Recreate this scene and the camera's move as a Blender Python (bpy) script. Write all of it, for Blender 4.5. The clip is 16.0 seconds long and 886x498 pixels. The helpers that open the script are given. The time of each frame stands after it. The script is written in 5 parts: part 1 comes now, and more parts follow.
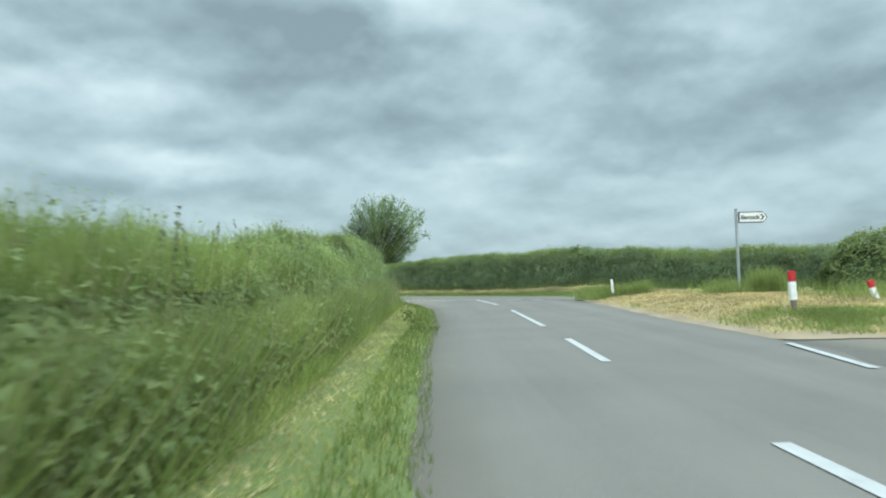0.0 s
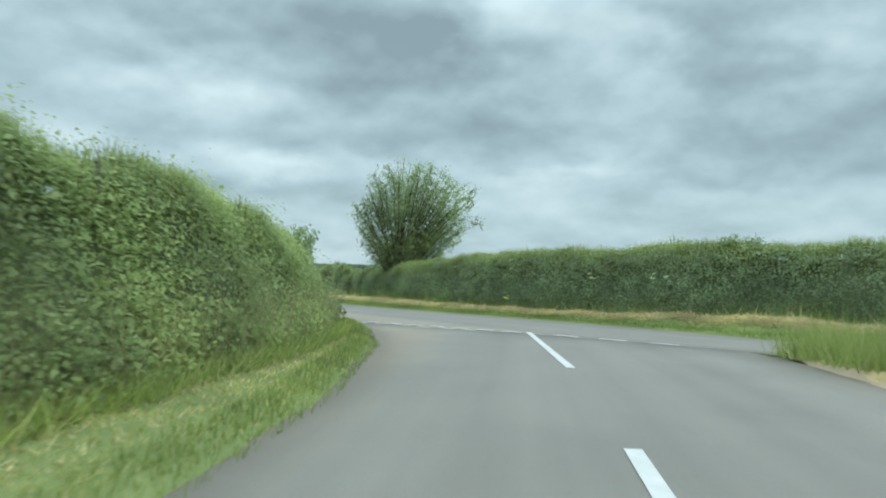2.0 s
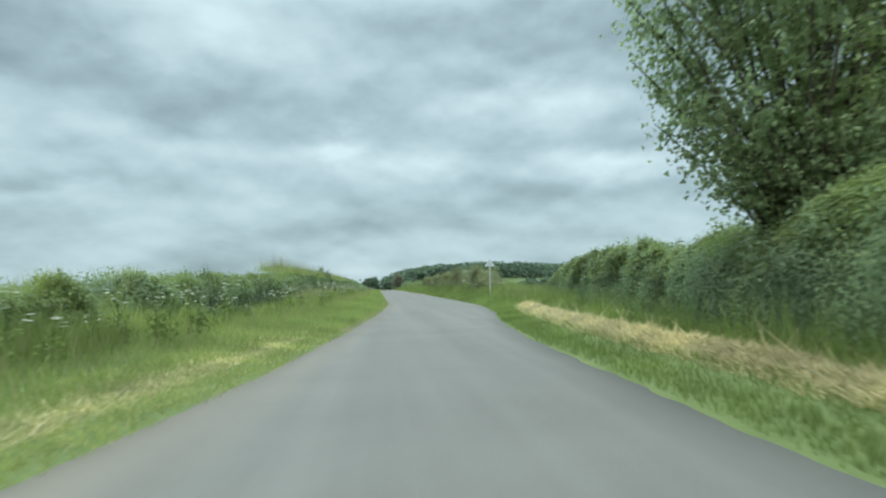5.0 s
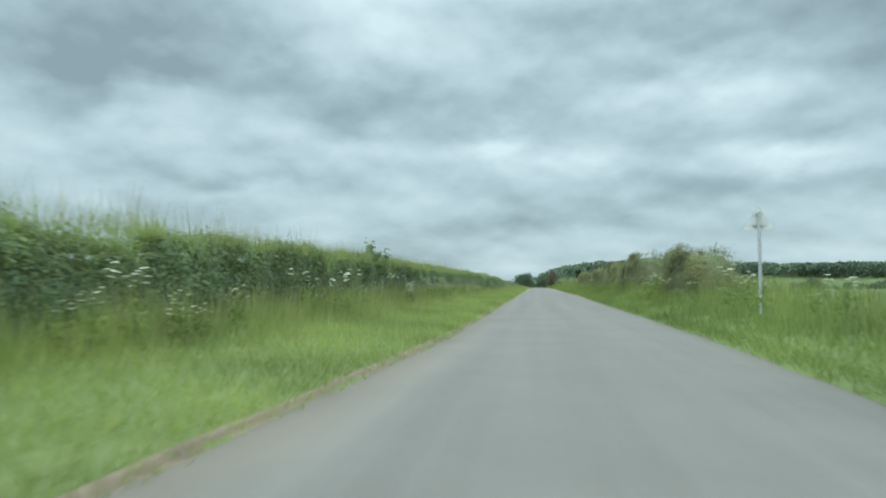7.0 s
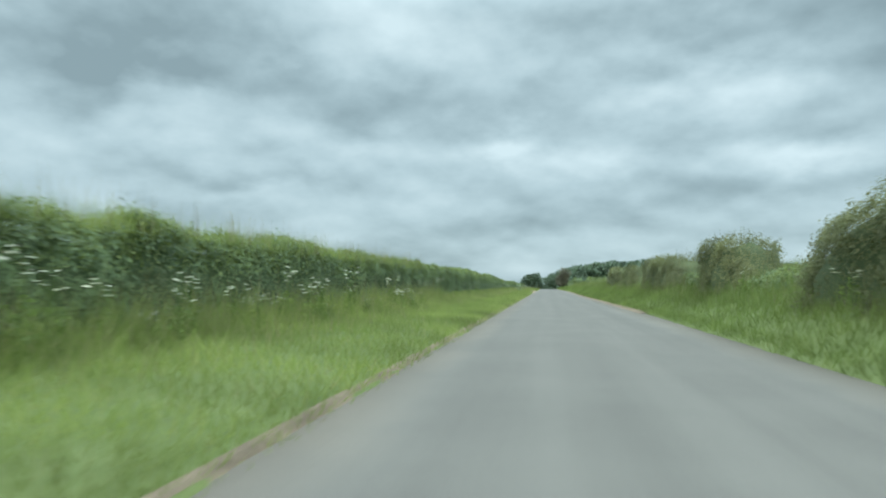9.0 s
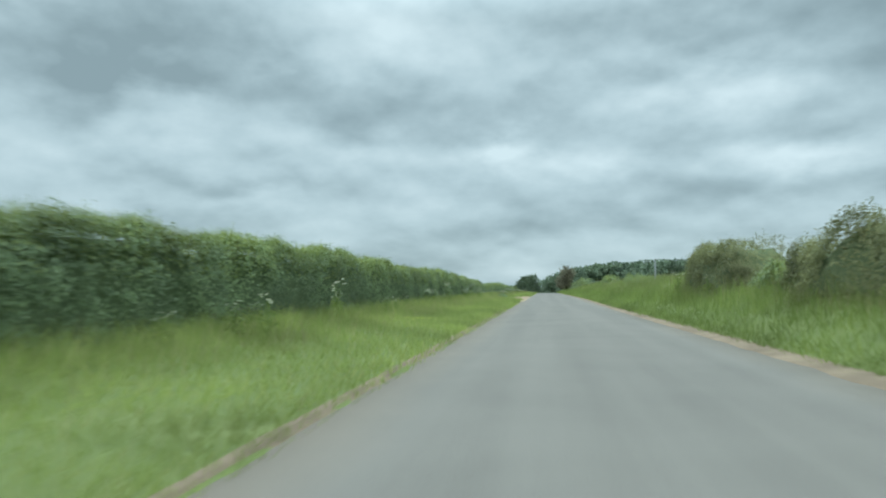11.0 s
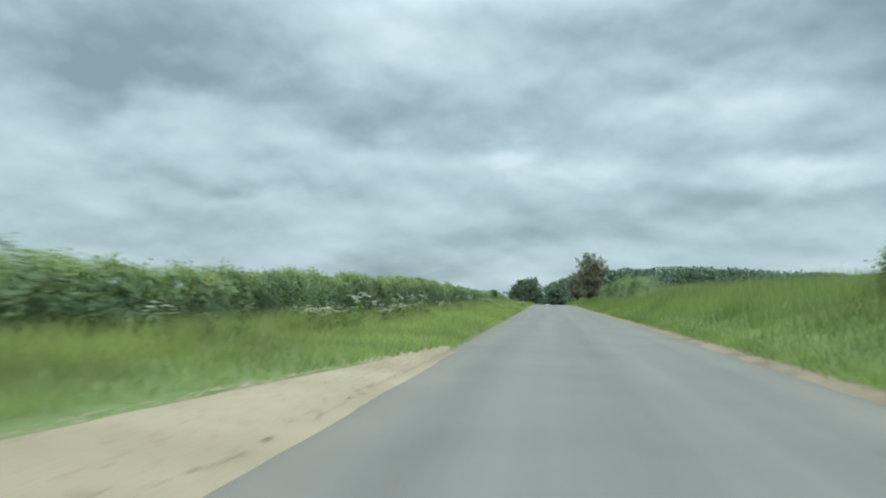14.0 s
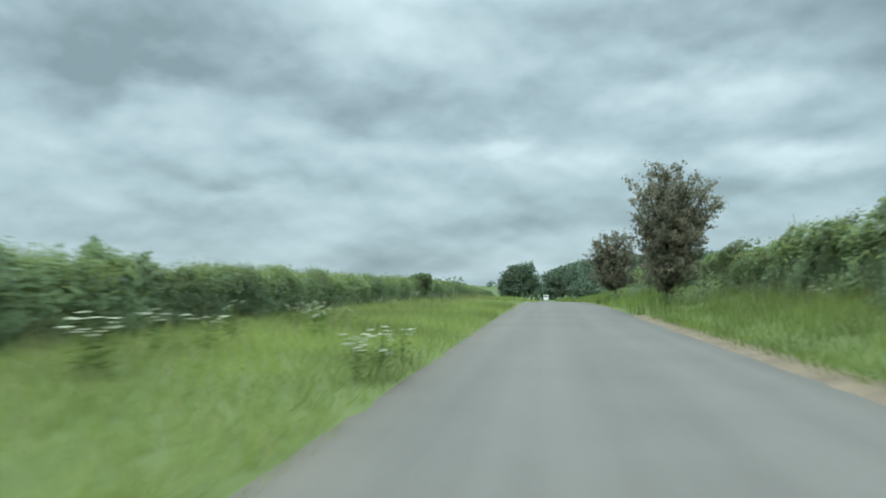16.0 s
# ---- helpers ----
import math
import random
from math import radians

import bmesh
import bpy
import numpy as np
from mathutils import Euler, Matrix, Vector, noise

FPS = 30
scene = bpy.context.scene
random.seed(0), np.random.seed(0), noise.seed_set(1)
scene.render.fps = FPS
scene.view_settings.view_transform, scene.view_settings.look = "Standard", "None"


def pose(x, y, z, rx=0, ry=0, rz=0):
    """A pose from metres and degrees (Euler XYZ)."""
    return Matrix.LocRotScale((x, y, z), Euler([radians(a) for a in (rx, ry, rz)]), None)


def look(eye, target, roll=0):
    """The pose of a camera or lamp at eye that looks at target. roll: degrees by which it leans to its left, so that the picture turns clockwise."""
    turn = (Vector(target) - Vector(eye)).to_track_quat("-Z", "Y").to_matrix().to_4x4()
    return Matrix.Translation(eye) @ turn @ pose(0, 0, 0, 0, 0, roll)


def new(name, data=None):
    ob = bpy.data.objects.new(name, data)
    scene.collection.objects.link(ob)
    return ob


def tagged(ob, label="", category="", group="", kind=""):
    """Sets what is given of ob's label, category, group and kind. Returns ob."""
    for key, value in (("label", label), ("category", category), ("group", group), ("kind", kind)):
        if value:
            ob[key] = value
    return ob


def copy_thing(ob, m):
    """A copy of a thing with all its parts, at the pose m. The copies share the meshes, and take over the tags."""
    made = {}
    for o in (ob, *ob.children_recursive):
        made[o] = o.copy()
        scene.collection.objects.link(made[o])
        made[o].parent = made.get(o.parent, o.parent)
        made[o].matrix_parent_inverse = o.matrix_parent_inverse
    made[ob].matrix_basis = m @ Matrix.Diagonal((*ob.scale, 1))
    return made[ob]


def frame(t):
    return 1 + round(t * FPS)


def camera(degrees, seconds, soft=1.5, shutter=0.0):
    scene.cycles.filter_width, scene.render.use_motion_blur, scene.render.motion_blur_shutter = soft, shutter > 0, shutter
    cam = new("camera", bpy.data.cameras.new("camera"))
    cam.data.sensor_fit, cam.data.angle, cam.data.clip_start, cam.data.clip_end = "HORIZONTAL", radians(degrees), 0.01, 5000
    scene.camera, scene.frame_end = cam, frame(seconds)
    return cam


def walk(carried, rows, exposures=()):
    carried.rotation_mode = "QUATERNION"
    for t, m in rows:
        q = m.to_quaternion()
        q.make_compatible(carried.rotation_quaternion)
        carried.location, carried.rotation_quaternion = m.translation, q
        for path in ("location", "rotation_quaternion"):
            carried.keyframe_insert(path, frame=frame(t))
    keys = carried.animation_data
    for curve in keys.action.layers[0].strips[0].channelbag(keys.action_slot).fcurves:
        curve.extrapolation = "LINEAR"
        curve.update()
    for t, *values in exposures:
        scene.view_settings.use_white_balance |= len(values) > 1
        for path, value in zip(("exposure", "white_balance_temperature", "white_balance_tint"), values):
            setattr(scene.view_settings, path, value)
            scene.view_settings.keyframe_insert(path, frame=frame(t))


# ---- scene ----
# ---- camera: carried in a car through a left turn and up a straight lane ----
cam = camera(65.0, 16.0, soft=2.0, shutter=0.2)


def aim(x, y, z, yaw, pitch, roll):
    a, b = radians(yaw), radians(pitch)
    eye = Vector((x, y, z))
    return look(eye, eye + Vector((-math.sin(a) * math.cos(b), math.cos(a) * math.cos(b), math.sin(b))), roll)


PATH = [
    (0.0, -29.17, -73.0, 1.15, -40.09, 2.45, -1.76), (0.5, -25.63, -69.85, 1.14, -39.04, 2.47, -1.73),
    (1.0, -22.03, -66.36, 1.14, -37.45, 2.72, -0.85), (1.5, -18.92, -63.01, 1.14, -35.4, 2.9, 0.15),
    (2.0, -16.21, -59.88, 1.15, -33.44, 3.0, 1.24), (2.5, -13.3, -56.39, 1.15, -31.32, 3.4, 1.6),
    (3.0, -10.69, -52.79, 1.15, -28.86, 3.87, 1.3), (3.5, -8.21, -49.08, 1.15, -24.38, 4.09, 0.21),
    (4.0, -5.82, -44.87, 1.15, -17.99, 3.71, -0.73), (4.5, -3.97, -40.01, 1.15, -11.37, 3.25, -1.29),
    (5.0, -2.46, -34.21, 1.15, -5.34, 3.05, -1.04), (5.2, -1.93, -31.7, 1.15, -3.01, 3.07, -0.74),
    (5.8, -0.95, -23.2, 1.15, 2.6, 3.0, -0.4), (6.5, -0.25, -12.3, 1.15, 6.3, 2.95, -0.1),
    (7.3, -0.01, 1.0, 1.15, 8.06, 2.89, 0.07), (7.5, 0.0, 4.31, 1.15, 8.21, 2.97, -0.08),
    (8.0, 0.0, 12.72, 1.15, 8.43, 3.16, -0.47), (8.5, 0.01, 21.34, 1.15, 8.49, 3.11, -0.29),
    (9.0, -0.01, 30.26, 1.15, 8.43, 2.93, 0.3), (9.2, -0.01, 33.99, 1.15, 8.38, 2.99, 0.37),
    (10.2, 0.0, 54.2, 1.15, 8.3, 3.15, 0.0), (11.3, 0.01, 78.36, 1.15, 8.26, 3.39, -0.34),
    (11.5, 0.0, 83.09, 1.15, 8.33, 3.52, -0.29), (12.0, -0.1, 95.3, 1.15, 8.56, 3.81, 0.24),
    (12.5, -0.1, 108.04, 1.15, 8.52, 4.01, 0.29), (13.0, 0.06, 121.21, 1.15, 8.5, 3.9, 0.74),
    (13.5, 0.09, 134.05, 1.14, 8.53, 3.9, 1.41), (14.0, 0.08, 146.72, 1.14, 8.55, 3.68, 1.05),
    (14.5, 0.05, 159.33, 1.15, 8.45, 3.56, 0.56), (15.0, 0.0, 172.03, 1.15, 8.41, 3.39, -0.06),
    (15.5, 0.0, 185.11, 1.15, 8.38, 3.36, -0.08), (16.0, -0.04, 198.69, 1.15, 8.35, 2.89, 0.21),
]
walk(cam, [(t, aim(*row)) for t, *row in PATH], exposures=[(0.0, 0.29), (9.0, 0.28), (13.0, 0.22), (16.0, 0.22)])

# ---- overcast sky and a weak, wide sun ----
SUN_AZ, SUN_EL = radians(200), radians(52)
world = bpy.data.worlds.new("overcast_sky")
scene.world = world
world.use_nodes = True
wt = world.node_tree
wt.nodes.clear()


def wnode(kind, **values):
    n = wt.nodes.new(kind)
    for key, value in values.items():
        n.inputs[key].default_value = value
    return n


def wlink(a, b):
    wt.links.new(a, b)


def wmath(op, a, b):
    n = wt.nodes.new("ShaderNodeMath")
    n.operation = op
    for k, v in enumerate((a, b)):
        if isinstance(v, (int, float)):
            n.inputs[k].default_value = v
        else:
            wlink(v, n.inputs[k])
    return n.outputs[0]


def wramp(fac, stops):
    n = wt.nodes.new("ShaderNodeValToRGB")
    el = n.color_ramp.elements
    while len(el) < len(stops):
        el.new(0.5)
    for e, (p, c) in zip(el, stops):
        e.position, e.color = p, (*c, 1)
    wlink(fac, n.inputs[0])
    return n.outputs[0]


def wvec(op, a, b, c=None):
    n = wt.nodes.new("ShaderNodeVectorMath")
    n.operation = op
    for k, v in enumerate((a, b, c)):
        if isinstance(v, tuple):
            n.inputs[k].default_value = v
        elif v is not None:
            wlink(v, n.inputs[k])
    return n


def wnoise(at, scale, detail, rough, bend=0.0):
    n = wnode("ShaderNodeTexNoise", Scale=scale, Detail=detail, Roughness=rough, Distortion=bend)
    wlink(at, n.inputs["Vector"])
    return n


# lumps of a flat cloud layer, wider than they are tall and closing up towards the horizon
coord = wt.nodes.new("ShaderNodeTexCoord")
split = wt.nodes.new("ShaderNodeSeparateXYZ")
wlink(coord.outputs["Generated"], split.inputs[0])
up = wmath("MAXIMUM", split.outputs[2], 0.0)
squat = wt.nodes.new("ShaderNodeCombineXYZ")
wlink(split.outputs[0], squat.inputs[0])
wlink(split.outputs[1], squat.inputs[1])
wlink(wmath("MULTIPLY", wmath("POWER", up, 0.8), 1.7), squat.inputs[2])
layer = squat.outputs[0]
billow = wnoise(layer, 5.0, 6.0, 0.48, 0.0)
above = wnoise(wvec("ADD", layer, (0.0, 0.0, 0.035)).outputs[0], 5.0, 6.0, 0.48, 0.0)
broad = wnoise(layer, 2.2, 3.0, 0.5)
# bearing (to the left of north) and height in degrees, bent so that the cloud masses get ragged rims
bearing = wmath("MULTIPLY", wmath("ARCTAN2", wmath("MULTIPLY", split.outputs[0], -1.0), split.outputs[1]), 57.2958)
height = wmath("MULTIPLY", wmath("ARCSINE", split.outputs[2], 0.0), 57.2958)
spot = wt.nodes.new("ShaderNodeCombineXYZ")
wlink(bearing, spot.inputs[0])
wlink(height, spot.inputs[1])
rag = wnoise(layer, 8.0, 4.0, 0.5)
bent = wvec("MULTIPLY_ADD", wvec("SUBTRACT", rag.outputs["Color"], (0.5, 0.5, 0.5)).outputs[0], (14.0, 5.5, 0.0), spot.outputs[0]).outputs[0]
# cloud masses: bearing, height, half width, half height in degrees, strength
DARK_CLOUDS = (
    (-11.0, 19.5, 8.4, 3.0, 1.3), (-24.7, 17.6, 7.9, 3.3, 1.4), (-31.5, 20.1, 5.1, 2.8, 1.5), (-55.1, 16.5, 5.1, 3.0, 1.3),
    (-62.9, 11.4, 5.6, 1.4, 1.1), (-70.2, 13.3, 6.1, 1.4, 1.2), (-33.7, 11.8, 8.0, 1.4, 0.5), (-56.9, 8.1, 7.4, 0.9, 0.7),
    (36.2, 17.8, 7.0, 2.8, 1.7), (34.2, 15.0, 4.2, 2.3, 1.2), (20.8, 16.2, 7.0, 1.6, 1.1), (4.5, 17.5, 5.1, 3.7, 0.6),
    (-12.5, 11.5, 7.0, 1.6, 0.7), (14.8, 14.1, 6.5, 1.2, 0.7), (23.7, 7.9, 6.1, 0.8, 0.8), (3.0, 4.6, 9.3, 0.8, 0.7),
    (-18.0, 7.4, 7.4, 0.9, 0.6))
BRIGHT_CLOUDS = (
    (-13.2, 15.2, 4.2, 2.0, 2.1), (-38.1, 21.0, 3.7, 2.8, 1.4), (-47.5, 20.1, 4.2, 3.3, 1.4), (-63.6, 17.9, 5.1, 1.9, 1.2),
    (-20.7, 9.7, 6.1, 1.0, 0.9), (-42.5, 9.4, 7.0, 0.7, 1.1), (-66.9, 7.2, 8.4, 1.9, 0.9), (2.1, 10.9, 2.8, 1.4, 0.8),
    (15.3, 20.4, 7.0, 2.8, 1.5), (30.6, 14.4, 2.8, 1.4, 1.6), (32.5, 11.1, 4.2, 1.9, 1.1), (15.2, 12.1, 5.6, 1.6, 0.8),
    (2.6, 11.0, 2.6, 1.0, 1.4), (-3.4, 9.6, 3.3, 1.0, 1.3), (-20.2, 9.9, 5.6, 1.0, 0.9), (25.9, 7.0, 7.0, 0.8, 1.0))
mass = wmath("ADD", wmath("MULTIPLY", billow.outputs[0], 0.30), wmath("MULTIPLY", broad.outputs[0], 0.18))
mass = wmath("ADD", mass, wmath("MULTIPLY", wmath("SUBTRACT", billow.outputs[0], above.outputs[0]), 0.30))
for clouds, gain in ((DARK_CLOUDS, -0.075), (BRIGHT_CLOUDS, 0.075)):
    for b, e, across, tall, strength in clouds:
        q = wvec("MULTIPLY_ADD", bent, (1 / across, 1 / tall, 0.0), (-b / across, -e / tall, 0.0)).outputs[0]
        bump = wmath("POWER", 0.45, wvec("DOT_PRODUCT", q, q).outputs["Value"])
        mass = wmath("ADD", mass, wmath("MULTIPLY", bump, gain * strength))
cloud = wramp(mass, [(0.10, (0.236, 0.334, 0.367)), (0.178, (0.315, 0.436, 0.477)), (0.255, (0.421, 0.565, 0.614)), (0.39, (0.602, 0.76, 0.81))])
sky = wt.nodes.new("ShaderNodeTexSky")
sky.sky_type = "NISHITA"
sky.sun_disc = False
sky.sun_elevation, sky.sun_rotation = SUN_EL, SUN_AZ
thin = wt.nodes.new("ShaderNodeMixRGB")
thin.inputs[0].default_value = 0.94
skydim = wt.nodes.new("ShaderNodeMixRGB")
skydim.blend_type = "MULTIPLY"
skydim.inputs[0].default_value = 1.0
skydim.inputs[2].default_value = (0.1, 0.1, 0.1, 1)
wlink(sky.outputs[0], skydim.inputs[1])
wlink(skydim.outputs[0], thin.inputs[1])
wlink(cloud, thin.inputs[2])
# an overcast sky is several times as bright overhead as at the horizon
rise = wt.nodes.new("ShaderNodeMapRange")
rise.interpolation_type = "SMOOTHSTEP"
for key, value in zip(("From Min", "From Max", "To Min", "To Max"), (0.36, 0.58, 0.95, 3.8)):
    rise.inputs[key].default_value = value
wlink(up, rise.inputs["Value"])
zenith = rise.outputs[0]
back = wt.nodes.new("ShaderNodeBackground")
wlink(thin.outputs[0], back.inputs[0])
wlink(zenith, back.inputs[1])
wout = wt.nodes.new("ShaderNodeOutputWorld")
wlink(back.outputs[0], wout.inputs[0])

sun = new("sun", bpy.data.lights.new("sun", "SUN"))
sun.data.energy, sun.data.angle, sun.data.color = 1.5, radians(25), (1.0, 0.97, 0.92)
sun.matrix_world = look((0, 0, 60), (0 - math.sin(SUN_AZ) * math.cos(SUN_EL), -math.cos(SUN_AZ) * math.cos(SUN_EL), 60 - math.sin(SUN_EL)))

# ---- materials ----
rng = np.random.default_rng(7)


def material(name, rough=0.9, metal=0.0):
    m = bpy.data.materials.new(name)
    m.use_nodes = True
    p = m.node_tree.nodes["Principled BSDF"]
    p.inputs["Roughness"].default_value = rough
    p.inputs["Metallic"].default_value = metal
    return m, m.node_tree, p


def plain(name, colour, rough=0.6, metal=0.0, spread=0.12, scale=8.0):
    """A painted or metal surface with light wear at two sizes."""
    m, t, p = material(name, rough, metal)
    co = t.nodes.new("ShaderNodeTexCoord")
    a = t.nodes.new("ShaderNodeTexNoise")
    a.inputs["Scale"].default_value, a.inputs["Detail"].default_value = scale, 8.0
    r = t.nodes.new("ShaderNodeValToRGB")
    r.color_ramp.elements[0].position, r.color_ramp.elements[1].position = 0.3, 0.7
    r.color_ramp.elements[0].color = (*[c * (1 - spread) for c in colour], 1)
    r.color_ramp.elements[1].color = (*[min(1, c * (1 + spread)) for c in colour], 1)
    t.links.new(co.outputs["Object"], a.inputs["Vector"])
    t.links.new(a.outputs[0], r.inputs[0])
    t.links.new(r.outputs[0], p.inputs["Base Color"])
    return m


def ramp(t, fac, stops):
    n = t.nodes.new("ShaderNodeValToRGB")
    el = n.color_ramp.elements
    while len(el) < len(stops):
        el.new(0.5)
    for e, (p, c) in zip(el, stops):
        e.position, e.color = p, (*c, 1)
    t.links.new(fac, n.inputs[0])
    return n.outputs[0]


def noise_tex(t, scale, detail=4.0, rough=0.5, stretch=None):
    g = t.nodes.new("ShaderNodeNewGeometry")
    n = t.nodes.new("ShaderNodeTexNoise")
    n.inputs["Scale"].default_value, n.inputs["Detail"].default_value, n.inputs["Roughness"].default_value = scale, detail, rough
    src = g.outputs["Position"]
    if stretch:
        mp = t.nodes.new("ShaderNodeMapping")
        mp.inputs["Scale"].default_value = stretch
        t.links.new(src, mp.inputs["Vector"])
        src = mp.outputs[0]
    t.links.new(src, n.inputs["Vector"])
    return n.outputs[0]


def leafy(name, stops, patch=0.5, through_light=0.35, tint=(0.5, 0.5, 0.5), rough=0.6):
    """Leaves or blades: a colour of its own for each, patches over metres, light through the blade."""
    m, t, p = material(name, rough)
    g = t.nodes.new("ShaderNodeNewGeometry")
    own = ramp(t, g.outputs["Random Per Island"], stops)
    area = ramp(t, noise_tex(t, patch, 2.5, 0.5), [(0.32, tuple(0.55 + 0.25 * c for c in tint)), (0.5, (0.95, 0.96, 0.95)), (0.68, (1.22, 1.2, 1.1))])
    mul = t.nodes.new("ShaderNodeMixRGB")
    mul.blend_type = "MULTIPLY"
    mul.inputs[0].default_value = 1.0
    t.links.new(own, mul.inputs[1])
    t.links.new(area, mul.inputs[2])
    t.links.new(mul.outputs[0], p.inputs["Base Color"])
    p.inputs["Specular IOR Level"].default_value = 0.25
    tr = t.nodes.new("ShaderNodeBsdfTranslucent")
    t.links.new(mul.outputs[0], tr.inputs[0])
    mix = t.nodes.new("ShaderNodeMixShader")
    mix.inputs[0].default_value = through_light
    t.links.new(p.outputs[0], mix.inputs[1])
    t.links.new(tr.outputs[0], mix.inputs[2])
    t.links.new(mix.outputs[0], t.nodes["Material Output"].inputs[0])
    return m


def ground_mat(name, stops, scale, bump=0.3, fine_scale=30.0, rough=0.95, stretch=None):
    m, t, p = material(name, rough)
    big_n, small_n = noise_tex(t, scale, 5.0, 0.5, stretch), noise_tex(t, fine_scale, 6.0, 0.6)
    mx = t.nodes.new("ShaderNodeMath")
    mx.operation = "MULTIPLY_ADD"
    mx.inputs[1].default_value, mx.inputs[2].default_value = 0.6, 0.0
    t.links.new(big_n, mx.inputs[0])
    ad = t.nodes.new("ShaderNodeMath")
    ad.operation = "MULTIPLY_ADD"
    ad.inputs[1].default_value = 0.4
    t.links.new(small_n, ad.inputs[0])
    t.links.new(mx.outputs[0], ad.inputs[2])
    t.links.new(ramp(t, ad.outputs[0], stops), p.inputs["Base Color"])
    b = t.nodes.new("ShaderNodeBump")
    b.inputs["Strength"].default_value, b.inputs["Distance"].default_value = bump, 0.02
    t.links.new(small_n, b.inputs["Height"])
    t.links.new(b.outputs[0], p.inputs["Normal"])
    p.inputs["Specular IOR Level"].default_value = 0.2
    return m




def asphalt(name, turn, low=None, high=None):
    """Worn chippings: fine grains, soft patches, bands along the way of the road (turned by so many degrees), and dust from its two edges inwards."""
    m, t, p = material(name, 0.9)

    def sums(op, a, b, c=None):
        n = t.nodes.new("ShaderNodeMath")
        n.operation = op
        for k, v in enumerate((a, b, c)):
            if isinstance(v, (int, float)):
                n.inputs[k].default_value = v
            elif v is not None:
                t.links.new(v, n.inputs[k])
        return n.outputs[0]

    g = t.nodes.new("ShaderNodeNewGeometry")
    mp = t.nodes.new("ShaderNodeMapping")
    mp.inputs["Rotation"].default_value = (0, 0, radians(turn))
    t.links.new(g.outputs["Position"], mp.inputs["Vector"])
    sp = t.nodes.new("ShaderNodeSeparateXYZ")
    t.links.new(mp.outputs[0], sp.inputs[0])
    long = t.nodes.new("ShaderNodeMapping")
    long.inputs["Scale"].default_value = (1.6, 0.045, 1.0)
    t.links.new(mp.outputs[0], long.inputs["Vector"])
    bands = t.nodes.new("ShaderNodeTexNoise")
    bands.inputs["Scale"].default_value, bands.inputs["Detail"].default_value = 1.0, 4.0
    t.links.new(long.outputs[0], bands.inputs["Vector"])
    patch, grain, chips = noise_tex(t, 0.45, 4.0, 0.55), noise_tex(t, 70.0, 3.0, 0.6), noise_tex(t, 190.0, 2.0, 0.5)
    wheel = sums("MULTIPLY", sums("COSINE", sums("MULTIPLY", sp.outputs[0], 3.9), 0.0), 0.02)
    tone = sums("MULTIPLY_ADD", bands.outputs[0], 0.26, sums("MULTIPLY_ADD", patch, 0.20, wheel))
    tone = sums("ADD", tone, sums("MULTIPLY_ADD", grain, 0.28, sums("MULTIPLY", chips, 0.26)))
    col = ramp(t, tone, [(0.34, (0.108, 0.101, 0.089)), (0.5, (0.147, 0.137, 0.120)), (0.66, (0.19, 0.177, 0.155))])
    if low is not None:
        # the lane bends to the west south of y = 5
        south = sums("MULTIPLY", sums("MINIMUM", sums("MAXIMUM", sums("SUBTRACT", 5.0, sp.outputs[1]), 0.0), 45.0), 0.0 if turn else 0.068)
        side = sums("ADD", sp.outputs[0], south)
        edge = sums("MAXIMUM", sums("MULTIPLY", sums("SUBTRACT", low, side), 1.1), sums("MULTIPLY", sums("SUBTRACT", side, high), 1.1))
        dust = sums("MULTIPLY", sums("MINIMUM", sums("MAXIMUM", sums("ADD", edge, sums("SUBTRACT", patch, 0.5)), 0.0), 1.0), 0.55)
        mix = t.nodes.new("ShaderNodeMixRGB")
        mix.inputs[2].default_value = (0.215, 0.178, 0.135, 1)
        t.links.new(dust, mix.inputs[0])
        t.links.new(col, mix.inputs[1])
        col = mix.outputs[0]
    t.links.new(col, p.inputs["Base Color"])
    b = t.nodes.new("ShaderNodeBump")
    b.inputs["Strength"].default_value, b.inputs["Distance"].default_value = 0.5, 0.006
    t.links.new(sums("ADD", grain, chips), b.inputs["Height"])
    t.links.new(b.outputs[0], p.inputs["Normal"])
    p.inputs["Specular IOR Level"].default_value = 0.25
    return m


ASPHALT = asphalt("worn_asphalt", 0.0, -1.15, 2.95)
ASPHALT_SIDE = asphalt("worn_side_asphalt", 39.5, 24.3, 29.6)
FIELD = ground_mat("field_grass", [(0.3, (0.075, 0.105, 0.04)), (0.7, (0.12, 0.155, 0.06))], 0.05, 0.5, 6.0)
SOIL_GRASS = ground_mat("verge_turf", [(0.3, (0.085, 0.112, 0.036)), (0.5, (0.115, 0.145, 0.05)), (0.7, (0.15, 0.175, 0.066))], 0.8, 0.6, 14.0)
HAY = ground_mat("mown_hay", [(0.3, (0.22, 0.175, 0.082)), (0.5, (0.31, 0.24, 0.118)), (0.7, (0.40, 0.31, 0.16))], 0.9, 0.8, 16.0)
GRAVEL = ground_mat("pale_gravel", [(0.34, (0.215, 0.165, 0.11)), (0.5, (0.27, 0.21, 0.142)), (0.66, (0.33, 0.262, 0.182))], 0.6, 0.35, 40.0)
PAINT = ground_mat("road_paint", [(0.3, (0.20, 0.20, 0.19)), (0.42, (0.34, 0.34, 0.33)), (0.7, (0.44, 0.44, 0.43))], 3.0, 0.3, 60.0, 0.7)
# solid hedge filling; the shade between the leaves is put into its dark green
CORE = ground_mat("inner_shade", [(0.3, (0.08, 0.105, 0.054)), (0.7, (0.13, 0.165, 0.08))], 1.5, 0.8, 20.0)
